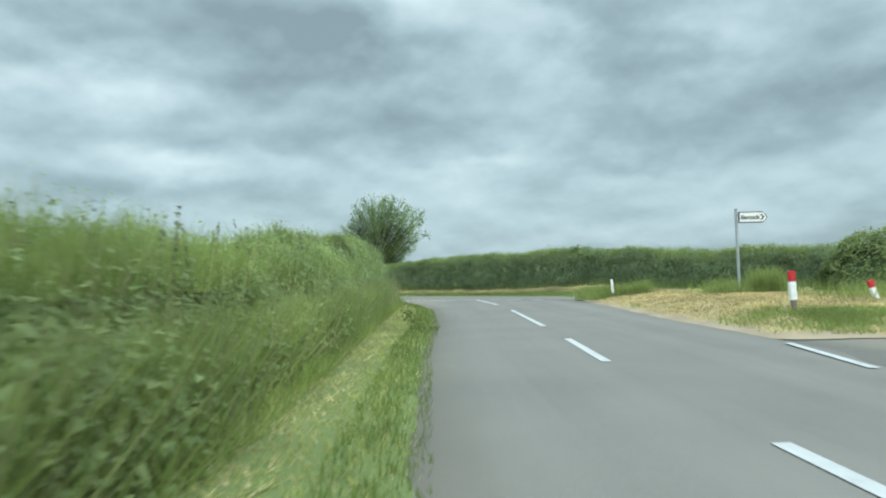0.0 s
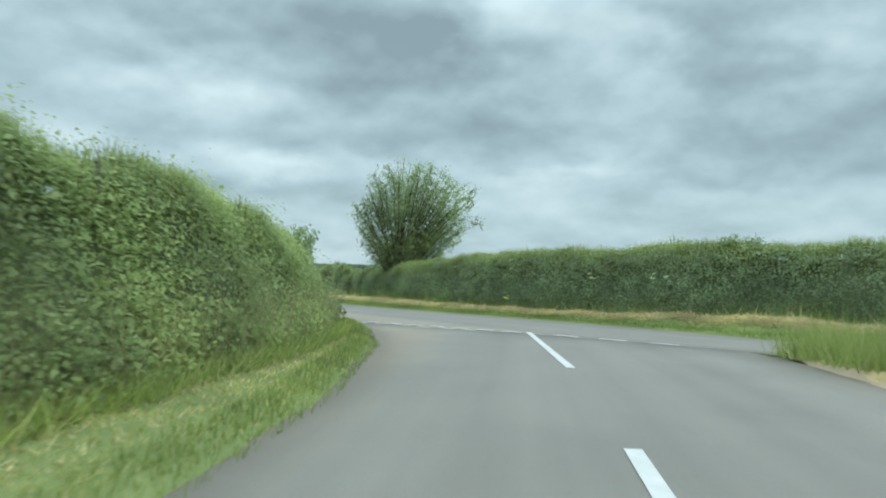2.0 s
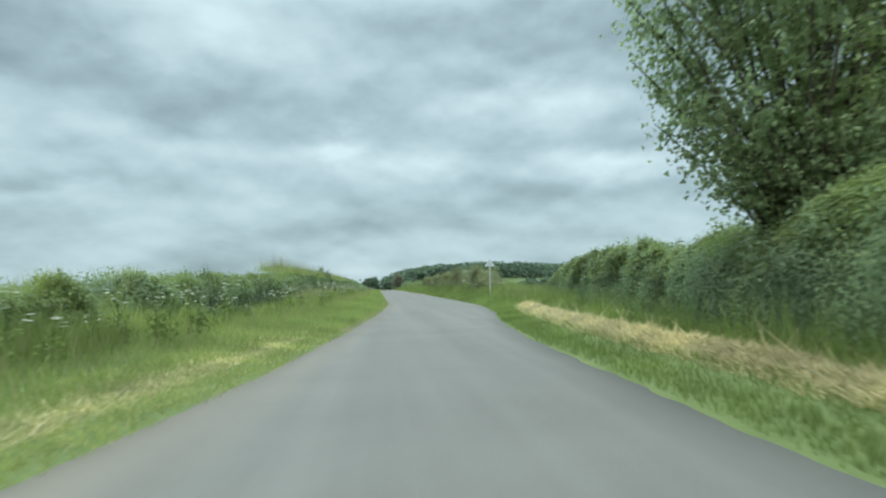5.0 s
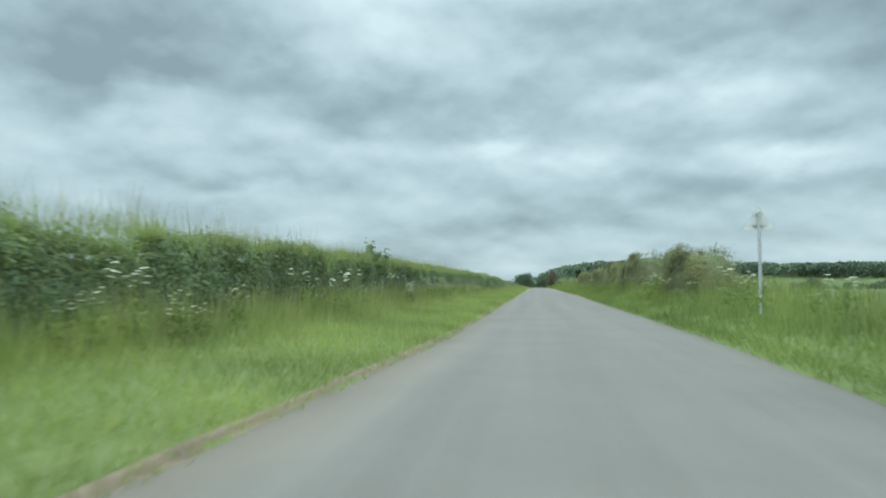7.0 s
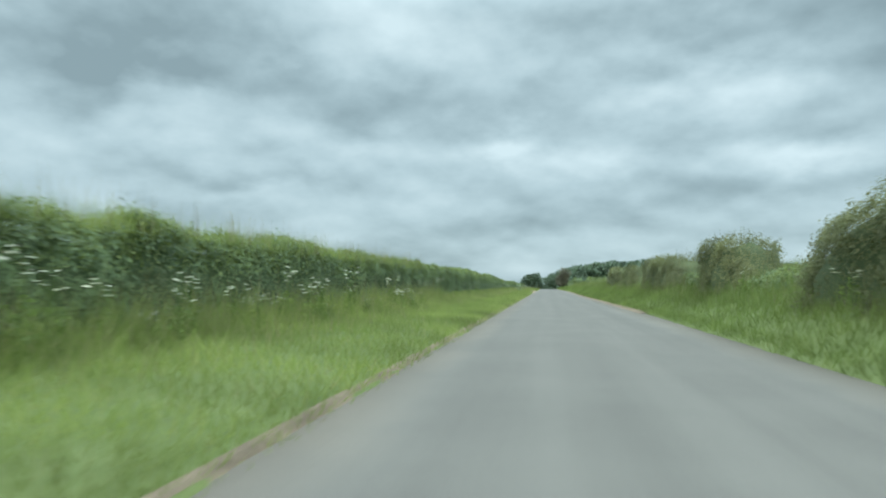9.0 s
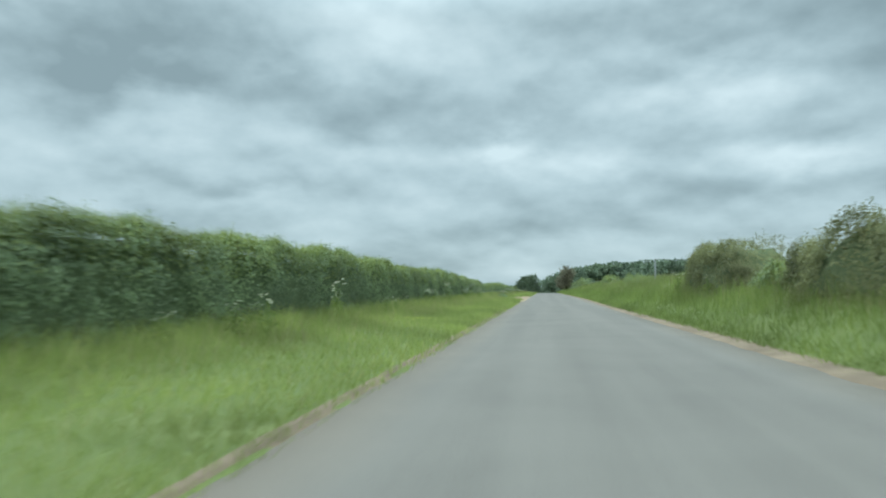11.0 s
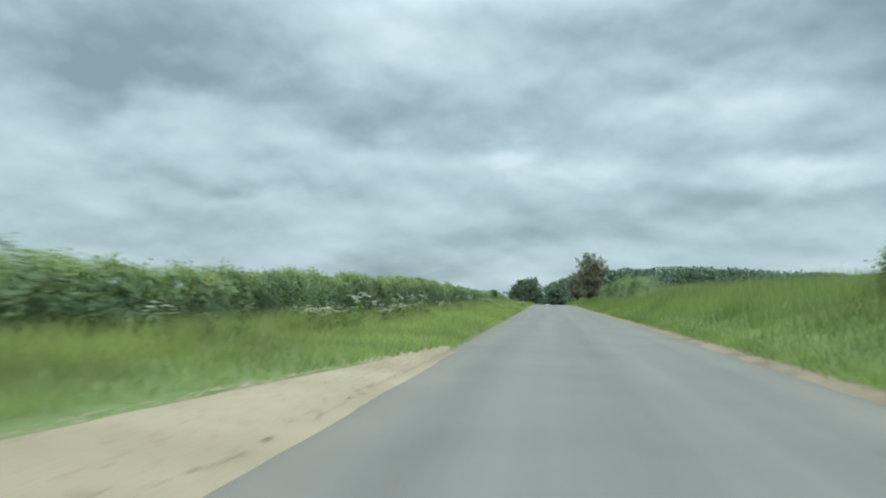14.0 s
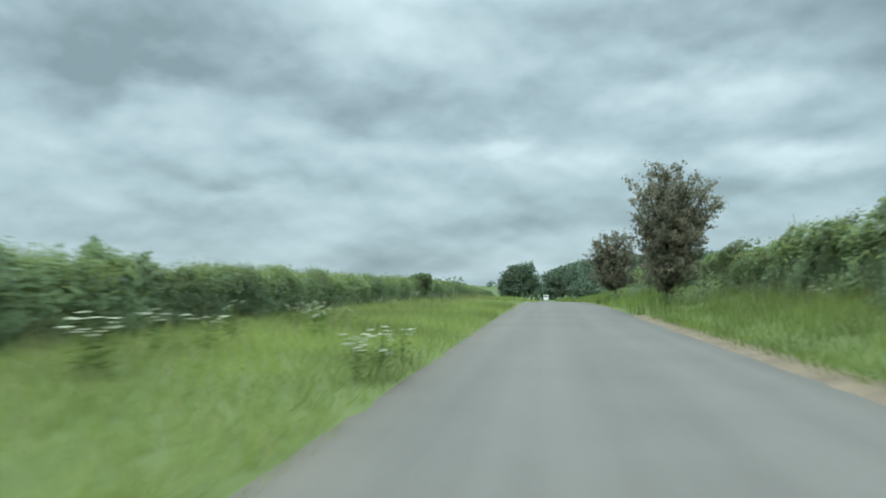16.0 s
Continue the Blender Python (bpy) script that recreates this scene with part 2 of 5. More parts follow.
HEDGE = leafy("hedge_leaves", [(0.0, (0.175, 0.238, 0.125)), (0.5, (0.205, 0.272, 0.14)), (1.0, (0.242, 0.31, 0.16))], 0.5, 0.45)
HEDGE_BROWN = leafy("hawthorn_leaves", [(0.0, (0.152, 0.172, 0.08)), (0.5, (0.185, 0.20, 0.095)), (1.0, (0.235, 0.242, 0.115))], 0.5, 0.45)
TREE_LEAF = leafy("tree_leaves", [(0.0, (0.22, 0.288, 0.145)), (0.5, (0.282, 0.354, 0.175)), (1.0, (0.355, 0.422, 0.213))], 0.5, 0.8)
HEDGE_LUSH = leafy("lush_hedge_leaves", [(0.0, (0.245, 0.318, 0.13)), (0.5, (0.305, 0.385, 0.158)), (1.0, (0.375, 0.44, 0.19))], 0.6, 0.58)
DARK_LEAF = leafy("dark_copper_leaves", [(0.0, (0.18, 0.178, 0.125)), (0.5, (0.225, 0.215, 0.15)), (1.0, (0.285, 0.262, 0.185))], 0.5, 0.5)
# far leaves: their green has the bluish cast of distance haze mixed in
WOOD_LEAF = leafy("hazy_wood_leaves", [(0.0, (0.10, 0.145, 0.098)), (0.5, (0.118, 0.166, 0.11)), (1.0, (0.138, 0.188, 0.122))], 0.03, 0.25)
GRASS = leafy("tall_grass", [(0.0, (0.205, 0.265, 0.07)), (0.6, (0.255, 0.32, 0.09)), (0.9, (0.30, 0.34, 0.125)), (1.0, (0.36, 0.35, 0.165))], 0.35, 0.5)
NEW_LEAF = leafy("fresh_growth", [(0.0, (0.17, 0.22, 0.08)), (0.5, (0.225, 0.28, 0.10)), (1.0, (0.285, 0.33, 0.132))], 0.5, 0.45)
SEED = leafy("grass_seed_heads", [(0.0, (0.22, 0.22, 0.10)), (1.0, (0.34, 0.31, 0.17))], 0.6, 0.4)
LUSH = leafy("green_grass", [(0.0, (0.14, 0.195, 0.052)), (0.7, (0.19, 0.252, 0.07)), (1.0, (0.25, 0.30, 0.10))], 0.4, 0.5)
PALE_STRAW = leafy("pale_cut_straw", [(0.0, (0.38, 0.325, 0.15)), (0.5, (0.55, 0.465, 0.245)), (1.0, (0.68, 0.58, 0.34))], 0.7)
STRAW = leafy("cut_straw", [(0.0, (0.31, 0.245, 0.105)), (0.5, (0.45, 0.355, 0.17)), (1.0, (0.58, 0.47, 0.25))], 0.7)
MOWN = leafy("mown_grass", [(0.0, (0.27, 0.315, 0.095)), (0.55, (0.36, 0.39, 0.13)), (0.85, (0.45, 0.42, 0.18)), (1.0, (0.55, 0.47, 0.25))], 0.7, 0.5)
DRY_SEED = leafy("dark_seed_heads", [(0.0, (0.10, 0.105, 0.07)), (1.0, (0.19, 0.175, 0.125))], 0.6, 0.3)
BARK = ground_mat("bark", [(0.3, (0.035, 0.028, 0.02)), (0.7, (0.10, 0.08, 0.06))], 3.0, 0.9, 25.0)
FLOWER = leafy("white_umbels", [(0.0, (0.34, 0.355, 0.24)), (1.0, (0.52, 0.525, 0.40))], 1.0, 0.3)
STEM = leafy("green_stems", [(0.0, (0.10, 0.16, 0.04)), (1.0, (0.17, 0.24, 0.07))], 1.0, 0.2)
YELLOW = leafy("yellow_flowers", [(0.0, (0.36, 0.42, 0.06)), (1.0, (0.52, 0.54, 0.10))], 1.0, 0.3)
SOIL = ground_mat("dry_soil_edge", [(0.3, (0.11, 0.085, 0.06)), (0.5, (0.19, 0.145, 0.10)), (0.7, (0.27, 0.21, 0.145))], 1.2, 0.8, 30.0)
GALV = plain("galvanised_steel", (0.42, 0.45, 0.46), 0.5, 0.6)
SIGN_BACK = plain("grey_sign_back", (0.46, 0.49, 0.49), 0.55, 0.0)
POLE_GREY = plain("dark_grey_pole", (0.22, 0.245, 0.25), 0.55, 0.3)
WHITE = plain("white_paint", (0.78, 0.78, 0.75), 0.55)
BLACK = plain("black_paint", (0.02, 0.02, 0.022), 0.5)
RED = plain("red_paint", (0.50, 0.025, 0.03), 0.5)
OLD_WOOD = plain("weathered_wood", (0.19, 0.16, 0.12), 0.85)
RED_FACE = plain("red_sign_border", (0.55, 0.03, 0.03), 0.45)


# ---- mesh helpers ----
def mesh_of(name, verts, faces, mat, smooth=False):
    """A mesh from arrays: verts (n, 3); faces (m, 3) or (m, 4), all of one size."""
    me = bpy.data.meshes.new(name)
    verts, faces = np.asarray(verts, np.float32), np.asarray(faces, np.int32)
    k = faces.shape[1]
    me.vertices.add(len(verts))
    me.vertices.foreach_set("co", verts.ravel())
    me.loops.add(faces.size)
    me.loops.foreach_set("vertex_index", faces.ravel())
    me.polygons.add(len(faces))
    me.polygons.foreach_set("loop_start", np.arange(0, faces.size, k, dtype=np.int32))
    me.update(calc_edges=True)
    me.validate()
    if smooth:
        me.polygons.foreach_set("use_smooth", np.ones(len(faces), bool))
    me.materials.append(mat)
    return me


def part(name, me, parent=None, label=""):
    ob = new(name, me)
    ob.parent = parent
    return tagged(ob, label)


def thing(name, x, y, z=0.0, rz=0.0, label="", category="", group="", kind=""):
    ob = new(name)
    ob.matrix_basis = pose(x, y, z, 0, 0, rz)
    return tagged(ob, label, category, group, kind)


def boxed(name, mat, size, at=(0, 0, 0), bevel=0.0):
    bm = bmesh.new()
    bmesh.ops.create_cube(bm, size=1.0)
    bmesh.ops.scale(bm, vec=size, verts=bm.verts)
    bmesh.ops.translate(bm, vec=at, verts=bm.verts)
    if bevel:
        bmesh.ops.bevel(bm, geom=bm.edges[:], offset=bevel, segments=2, affect="EDGES")
    me = bpy.data.meshes.new(name)
    bm.to_mesh(me)
    bm.free()
    me.materials.append(mat)
    return me


def tube_arrays(points, radii, sides=8):
    """A tapered tube along points."""
    pts = [Vector(p) for p in points]
    verts, faces = [], []
    for i, p in enumerate(pts):
        d = (pts[min(i + 1, len(pts) - 1)] - pts[max(i - 1, 0)]).normalized()
        a = d.orthogonal().normalized()
        b = d.cross(a)
        for k in range(sides):
            w = 2 * math.pi * k / sides
            verts.append(p + (a * math.cos(w) + b * math.sin(w)) * radii[i])
    for i in range(len(pts) - 1):
        for k in range(sides):
            n = (k + 1) % sides
            faces.append((i * sides + k, i * sides + n, (i + 1) * sides + n, (i + 1) * sides + k))
    return np.array([tuple(v) for v in verts]), np.array(faces)


def joined(pieces):
    vs, fs, n = [], [], 0
    for v, f in pieces:
        vs.append(v)
        fs.append(f + n)
        n += len(v)
    return np.concatenate(vs), np.concatenate(fs)


def capped_tube(name, mat, points, radii, sides=12):
    v, f = tube_arrays(points, radii, sides)
    bm = bmesh.new()
    bv = [bm.verts.new(c) for c in v]
    for q in f:
        bm.faces.new([bv[i] for i in q])
    bm.faces.new(list(reversed(bv[:sides])))
    bm.faces.new(bv[-sides:])
    me = bpy.data.meshes.new(name)
    bm.to_mesh(me)
    bm.free()
    me.materials.append(mat)
    return me


def wobble(p, scale, seed=0.0):
    """Cheap smooth noise in -1..1 for an array of points (n, 3)."""
    q = np.asarray(p) * scale + seed
    x, y, z = q[:, 0], q[:, 1], q[:, 2]
    return (np.sin(1.7 * x + 2.1 * np.sin(1.3 * y + 0.7 * z)) + np.sin(2.3 * y + 1.9 * np.sin(1.1 * z + 0.9 * x)) + np.sin(2.9 * z + 1.5 * np.sin(1.9 * x + 1.2 * y))) / 3


def leaves(centres, length, width, out=None, lean=0.5):
    """One small pointed leaf at each centre; out turns the leaves' faces towards a direction."""
    n = len(centres)
    d = rng.normal(size=(n, 3))
    s = rng.normal(size=(n, 3))
    if out is not None:
        d -= out * ((d * out).sum(1) * lean)[:, None]
    d /= np.linalg.norm(d, axis=1)[:, None]
    if out is not None:
        s = s * (1 - lean) + np.cross(out, d) * lean * 2
    s -= (s * d).sum(1)[:, None] * d
    s /= np.linalg.norm(s, axis=1)[:, None] + 1e-9
    ln = (length * rng.uniform(0.6, 1.4, n))[:, None]
    wd = (width * rng.uniform(0.6, 1.4, n))[:, None]
    v = np.stack([centres - d * ln * 0.6, centres + d * ln * 0.35 + s * wd * 0.75, centres + d * ln * 0.45 - s * wd * 0.75], 1).reshape(-1, 3)
    return v, np.arange(3 * n).reshape(n, 3)


def blades(roots, height, width, droop=0.35):
    """One tapering, leaning blade at each root."""
    n = len(roots)
    a = rng.uniform(0, 2 * math.pi, n)
    h = height * rng.uniform(0.55, 1.25, n)
    w = (width * rng.uniform(0.7, 1.3, n))[:, None]
    side = np.stack([np.cos(a), np.sin(a), 0 * a], 1)
    bend = rng.uniform(0, 2 * math.pi, n)
    tip = roots + np.stack([np.cos(bend) * h * droop * rng.uniform(0.2, 1.2, n), np.sin(bend) * h * droop * rng.uniform(0.2, 1.2, n), h], 1)
    v = np.stack([roots - side * w * 0.6, roots + side * w * 0.6, tip], 1).reshape(-1, 3)
    return v, np.arange(3 * n).reshape(n, 3)


def line(points):
    """A polyline as a function of 0..1, by length."""
    p = np.array(points, float)
    s = np.r_[0, np.cumsum(np.linalg.norm(np.diff(p, axis=0), axis=1))]
    return lambda u: np.stack([np.interp(np.asarray(u) * s[-1], s, p[:, k]) for k in range(p.shape[1])], -1), s[-1]


def heights_in_bay(q):
    """1 inside the lay-by's outline, 0 outside it."""
    bay = np.interp(q[:, 1], [139.5, 146.5, 150.2, 160.5], [0, 2.8, 2.3, 0], 0, 0)
    return ((q[:, 0] < -1.2) & (q[:, 0] > -1.9 - bay) & (bay > 0)).astype(float)


class Strip:
    """Ground between two edges, near and far, with a height across it: the ribbon mesh and places on it."""

    def __init__(self, near, far, heights, rough=0.03, lift=((0, 1.0), (1, 1.0))):
        (self.near, n0), (self.far, _) = line(near), line(far)
        self.length, self.rough = n0, rough
        self.lift = np.array(lift, float)
        self.cross = np.array(heights, float)

    def at(self, u, v):
        u, v = np.asarray(u, float), np.asarray(v, float)
        a, b = self.near(u), self.far(u)
        p = a + (b - a) * v[:, None]
        z = np.interp(v, self.cross[:, 0], self.cross[:, 1]) * np.interp(u, self.lift[:, 0], self.lift[:, 1])
        q = np.c_[p, z]
        q[:, 2] += self.rough * wobble(np.c_[p, 0 * z], 1.3) * np.clip(v * 6, 0, 1)
        return q

    def mesh(self, name, mat, step=1.0, across=10, ragged=0.0):
        nu = max(2, int(self.length / step)) + 1
        uu, vv = np.meshgrid(np.linspace(0, 1, nu), np.linspace(0, 1, across) ** 1.7, indexing="ij")
        p = self.at(uu.ravel(), vv.ravel()).reshape(nu, across, 3)
        if ragged:
            d = self.near(np.linspace(0, 1, nu)) - self.far(np.linspace(0, 1, nu))
            d /= np.linalg.norm(d, axis=1)[:, None]
            r = 0.16 + wobble(np.c_[p[:, 0, :2], np.zeros(nu)], 1.1) * ragged + rng.normal(size=nu) * ragged * 0.3
            p[:, 0, :2] += d * r[:, None]
        i = np.arange(nu * across).reshape(nu, across)
        f = np.stack([i[:-1, :-1], i[1:, :-1], i[1:, 1:], i[:-1, 1:]], -1).reshape(-1, 4)
        return mesh_of(name, p.reshape(-1, 3), f, mat, True)

    def scatter(self, count, v0=0.0, v1=1.0, u0=0.0, u1=1.0, clump=0.0):
        u, v = rng.uniform(u0, u1, count), rng.uniform(v0, v1, count)
        p = self.at(u, v)
        p = p[heights_in_bay(p) < 0.5]
        count = len(p)
        if clump:
            keep = wobble(p, 1.1, 3.0) + rng.uniform(-1, 1, count) > -clump
            p = p[keep]
        return p


def ground_strip(name, strip, mat, label, ragged=0.12, step=0.6):
    return tagged(new(name, strip.mesh(name, mat, step, 10, ragged)), label, "verge", kind="structure")


def stuff(name, arrays, mat, label, category):
    v, f = joined(arrays) if isinstance(arrays, list) else arrays
    return tagged(new(name, mesh_of(name, v, f, mat)), label, category, kind="stuff")


def hedge(name, face, depth, tops, leaf_mat, label, per_m=700, leaf=0.1, lump=0.22, shoots=2.0, side=1, group="hedges along the lane", fresh=None, lean=0.0, rounding=1.4, share=0.45, clump=0.10, fringe=0, tufts=0, bold=0.0, spray=0.07, rise=0.0):
    """A hedge along a line: a hull coloured dark as inner shade, a shell of leaves, shoots that stand out on top.
    face: the line of its front foot; depth to its back; tops: (share of the length, height) pairs; side: 1 if the back
    lies to the right of the line."""
    at, length = line(face)
    tops = np.array(tops, float)

    def frame_at(u):
        p = at(u)
        d = at(np.clip(u + 0.5 / length, 0, 1)) - at(np.clip(u - 0.5 / length, 0, 1))
        d /= np.linalg.norm(d, axis=1)[:, None]
        return p, np.stack([d[:, 1], -d[:, 0]], 1) * side

    def shell(u, w, grow=0.0):
        """w runs 0..1 from the front foot over the top to the back foot."""
        p, nrm = frame_at(u)
        h = np.interp(u * length, tops[:, 0], tops[:, 1])
        ends = np.clip(np.minimum(u, 1 - u) * length / rounding, 0.004, 1) ** 0.5
        h = h * ends
        ang = math.pi * w
        # a box-like round: a superellipse
        c, s = np.cos(ang), np.sin(ang)
        cx = np.sign(c) * np.abs(c) ** 0.45
        sz = np.abs(s) ** 0.45
        across = depth / 2 - cx * depth / 2 * ends + lean * ends * sz ** 2 * (w < 0.5) * np.abs(c) ** 0.3
        q = np.c_[p + nrm * across[:, None], sz * h]
        rough = lump * ends
        q += np.c_[nrm * (-c * rough * wobble(q, 0.9))[:, None], s * rough * (wobble(q, 0.8, 5.0) + 0.5 * wobble(q, 2.6, 2.0) + 0.6 * wobble(q, 0.31, 7.0))]
        # the ends are domes: there the outward way turns along the line
        tip = np.sqrt(1 - ends ** 2) * np.where(u < 0.5, -1, 1)
        out = np.c_[nrm * -(c * ends)[:, None] + np.c_[-nrm[:, 1], nrm[:, 0]] * (tip * side)[:, None], s * ends]
        q += out * grow
        return q, out

    root = thing(name, *at(np.array([0.5]))[0], 0, 0, label, "hedge", group)
    base = np.array([*root.matrix_basis.translation])
    # closed hull behind the leaves, its colour darker than theirs as inner shade
    nu, nw = max(4, int(length / 0.7)), 13
    uu, ww = np.meshgrid(np.linspace(0, 1, nu), np.linspace(0, 1, nw), indexing="ij")
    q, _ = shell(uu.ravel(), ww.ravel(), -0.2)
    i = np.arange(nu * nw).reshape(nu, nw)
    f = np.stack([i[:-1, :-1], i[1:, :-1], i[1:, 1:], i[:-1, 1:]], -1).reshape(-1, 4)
    part("twig_core", mesh_of("twig_core", q - base, f, CORE, True), root, "solid green hull inside the hedge, coloured dark for inner shade")
    n = int(per_m * length)
    u, w = rng.uniform(0, 1, n), rng.uniform(0.2, 0.64, n)
    face_leaf = rng.uniform(0, 1, n) < 0.58
    w = np.where(face_leaf, np.arcsin(rng.uniform(0.06, 0.96, n) ** 2.22) / math.pi, w)
    caps = min(n // 2, int(per_m * depth * 1.5))
    u[:caps] = rng.uniform(0, 1, caps) ** 1.2 * rounding / length
    u[:caps:2] = 1 - u[:caps:2]
    w[:caps] = rng.uniform(0.01, 0.99, caps)
    # half of the cap leaves, and some on the crest, lie evenly across the depth
    even = (np.arange(n) % 4 < 2) & ((np.arange(n) < caps) | (~face_leaf & (rng.uniform(0, 1, n) < 0.7)))
    across = rng.uniform(-0.8, 0.97, n)
    w = np.where(even, np.arccos(np.sign(across) * np.abs(across) ** 2.22) / math.pi, w)
    q, out = shell(u, w, 0.0)
    q += out * (rng.uniform(-0.10, 0.14, n) + 0.08 * np.maximum(0, wobble(q, 2.2, 9.0)))[:, None]
    m = max(1, n // 40)
    own = rng.integers(0, n, m)[rng.integers(0, m, n)]
    loose = rng.uniform(0, 1, n) < 0.45
    loose[:caps] = True
    q = np.where(loose[:, None], q, q[own] + out[own] * 0.10 + rng.normal(scale=clump, size=(n, 3)).clip(-1.7 * clump, 1.7 * clump))
    out = np.where(loose[:, None], out, out[own])
    q[:, 2] = np.maximum(q[:, 2], 0.04)
    out = out + np.array((0, 0, rise))
    out /= np.linalg.norm(out, axis=1)[:, None] + 1e-9
    big = np.where(rng.uniform(0, 1, n) < bold, 1.75, 1.0)
    pieces = [leaves(q - base, leaf * big, leaf * 0.62 * big, out, 0.72)]
    # upright shoots in loose groups: a stalk clad in leaves that shrink towards its tip
    ns, k = int(shoots * length), 15
    nest = rng.uniform(0.01, 0.99, max(1, ns // 4))
    us = np.clip(nest[rng.integers(0, len(nest), ns)] + rng.normal(scale=0.35, size=ns) / length, 0.004, 0.996)
    q, out = shell(us, rng.uniform(0.3, 0.66, ns), -0.05)
    hs = np.minimum(rng.gamma(2.2, 0.085, ns) + 0.10, 0.55)
    along = np.linspace(0.0, 1.0, k)
    tip = np.c_[rng.normal(scale=0.18, size=(ns, 2)), np.ones(ns)] * hs[:, None]
    thick = np.c_[rng.normal(size=(ns, 2)), np.zeros(ns)]
    thick *= 0.008 / (np.linalg.norm(thick, axis=1)[:, None] + 1e-9)
    stems = (np.stack([q - thick, q + thick, q + tip + thick * 0.5, q + tip - thick * 0.5], 1).reshape(-1, 3), (4 * np.arange(ns)[:, None, None] + np.array([(0, 1, 2), (0, 2, 3)])[None]).reshape(-1, 3))
    c = (q[:, None, :] + tip[:, None, :] * along[None, :, None] + rng.normal(size=(ns, k, 3)) * (0.020 - 0.014 * along)[None, :, None]).reshape(-1, 3)
    slim = np.tile(1.0 - 0.55 * along, ns)
    if tufts:
        nt, k = int(tufts * length), 11
        q, out = shell(rng.uniform(0.005, 0.995, nt), np.where(rng.uniform(0, 1, nt) < 0.5, np.arcsin(rng.uniform(0.15, 0.96, nt) ** 2.22) / math.pi, rng.uniform(0.2, 0.7, nt)), -0.04)
        d = out * 0.9 + rng.normal(scale=0.5, size=(nt, 3)) + np.array((0, 0, 0.35))
        d *= (np.minimum(rng.gamma(2.5, spray, nt), 0.42) / np.linalg.norm(d, axis=1))[:, None]
        c_t = (q[:, None, :] + d[:, None, :] * np.linspace(0, 1, k)[None, :, None]).reshape(-1, 3) + rng.normal(scale=leaf * 0.55, size=(nt * k, 3))
        pieces.append(leaves(c_t - base, leaf, leaf * 0.6, np.repeat(out, k, 0), 0.4))
    v, f = joined(pieces)
    part("foliage", mesh_of("foliage", v, f, leaf_mat), root, "small overlapping leaves")
    n = int(per_m * length * share)
    q, out = shell(rng.uniform(0, 1, n), rng.normal(0.33, 0.10, n).clip(0.12, 0.85), 0.0)
    q += out * (rng.uniform(-0.04, 0.22, n) + 0.10 * np.maximum(0, wobble(q, 2.2, 9.0)))[:, None]
    v, f = joined([leaves(q - base, leaf, leaf * 0.6, out, 0.6), leaves(c - base, min(leaf, 0.075) * slim, min(leaf, 0.075) * 0.55 * slim), (stems[0] - base, stems[1])])
    part("new_growth", mesh_of("new_growth", v, f, fresh or NEW_LEAF), root, "lighter fresh shoots on top")
    if fringe:
        n = int(fringe * length)
        q, out = shell(rng.uniform(0, 1, n), rng.normal(0.4, 0.1, n).clip(0.15, 0.75), -0.05)
        q = q[wobble(q, 1.4, 4.0) + rng.uniform(-1, 1, len(q)) > -0.5]
        v, f = blades(q - base, 0.36, 0.016, 0.5)
        part("grass_fringe", mesh_of("grass_fringe", v, f, GRASS), root, "pale grass growing out of the top")
    return root


def tree(name, x, y, z, stems, crown, leaf_mat, count, leaf, label, spread=0.3, twig=0.55):
    """stems: rows of points from the foot outwards; crown: lobes (x, y, z, radius across, radius up) from the foot."""
    root = thing(name, x, y, z, 0, label, "tree")
    first = True
    ends = []
    for pts, r0 in stems:
        pts = np.array(pts, float)
        u = np.linspace(0, 1, 8)
        s = np.linspace(0, 1, len(pts))
        p = np.stack([np.interp(u, s, pts[:, k]) for k in range(3)], 1)
        p[1:-1] += rng.normal(scale=0.05, size=(6, 3))
        v, f = tube_arrays(p, list(np.linspace(r0, r0 * 0.22, 8)), 8)
        part("trunk" if first else "limb", mesh_of("limb", v, f, BARK, True), root)
        first = False
    lobes = np.array(crown, float)
    vol = lobes[:, 3] ** 2 * lobes[:, 4]
    pick = rng.choice(len(lobes), size=count, p=vol / vol.sum())
    d = rng.normal(size=(count, 3))
    d /= np.linalg.norm(d, axis=1)[:, None]
    rad = rng.uniform(0.0, 1.0, count) ** 0.42
    lob = lobes[pick]
    c = lob[:, :3] + d * rad[:, None] * np.c_[lob[:, 3], lob[:, 3], lob[:, 4]]
    c += d * (spread * wobble(c, 2.4, x))[:, None]
    gaps = wobble(c, 1.6, 2.0 + y) + 0.4 * wobble(c, 4.1, 1.0)
    c = c[gaps > -0.5]
    m = 320
    sp = lobes[rng.integers(0, len(lobes), m)]
    dd = rng.normal(size=(m, 3))
    dd[:, 2] = dd[:, 2] * 0.8 + 0.25
    dd /= np.linalg.norm(dd, axis=1)[:, None]
    st = sp[:, :3] + dd * 0.9 * np.c_[sp[:, 3], sp[:, 3], sp[:, 4]]
    k = 12
    run = (np.linspace(0, 1, k)[None, :, None] * (dd * rng.uniform(0.3, 1.0, m)[:, None] * twig)[:, None, :] + st[:, None, :]).reshape(-1, 3)
    run += rng.normal(scale=0.05, size=run.shape)
    v, f = leaves(np.concatenate([c, run]), leaf, leaf * 0.66)
    part("crown", mesh_of("crown", v, f, leaf_mat), root, "clumped leaves with gaps of sky")
    return root


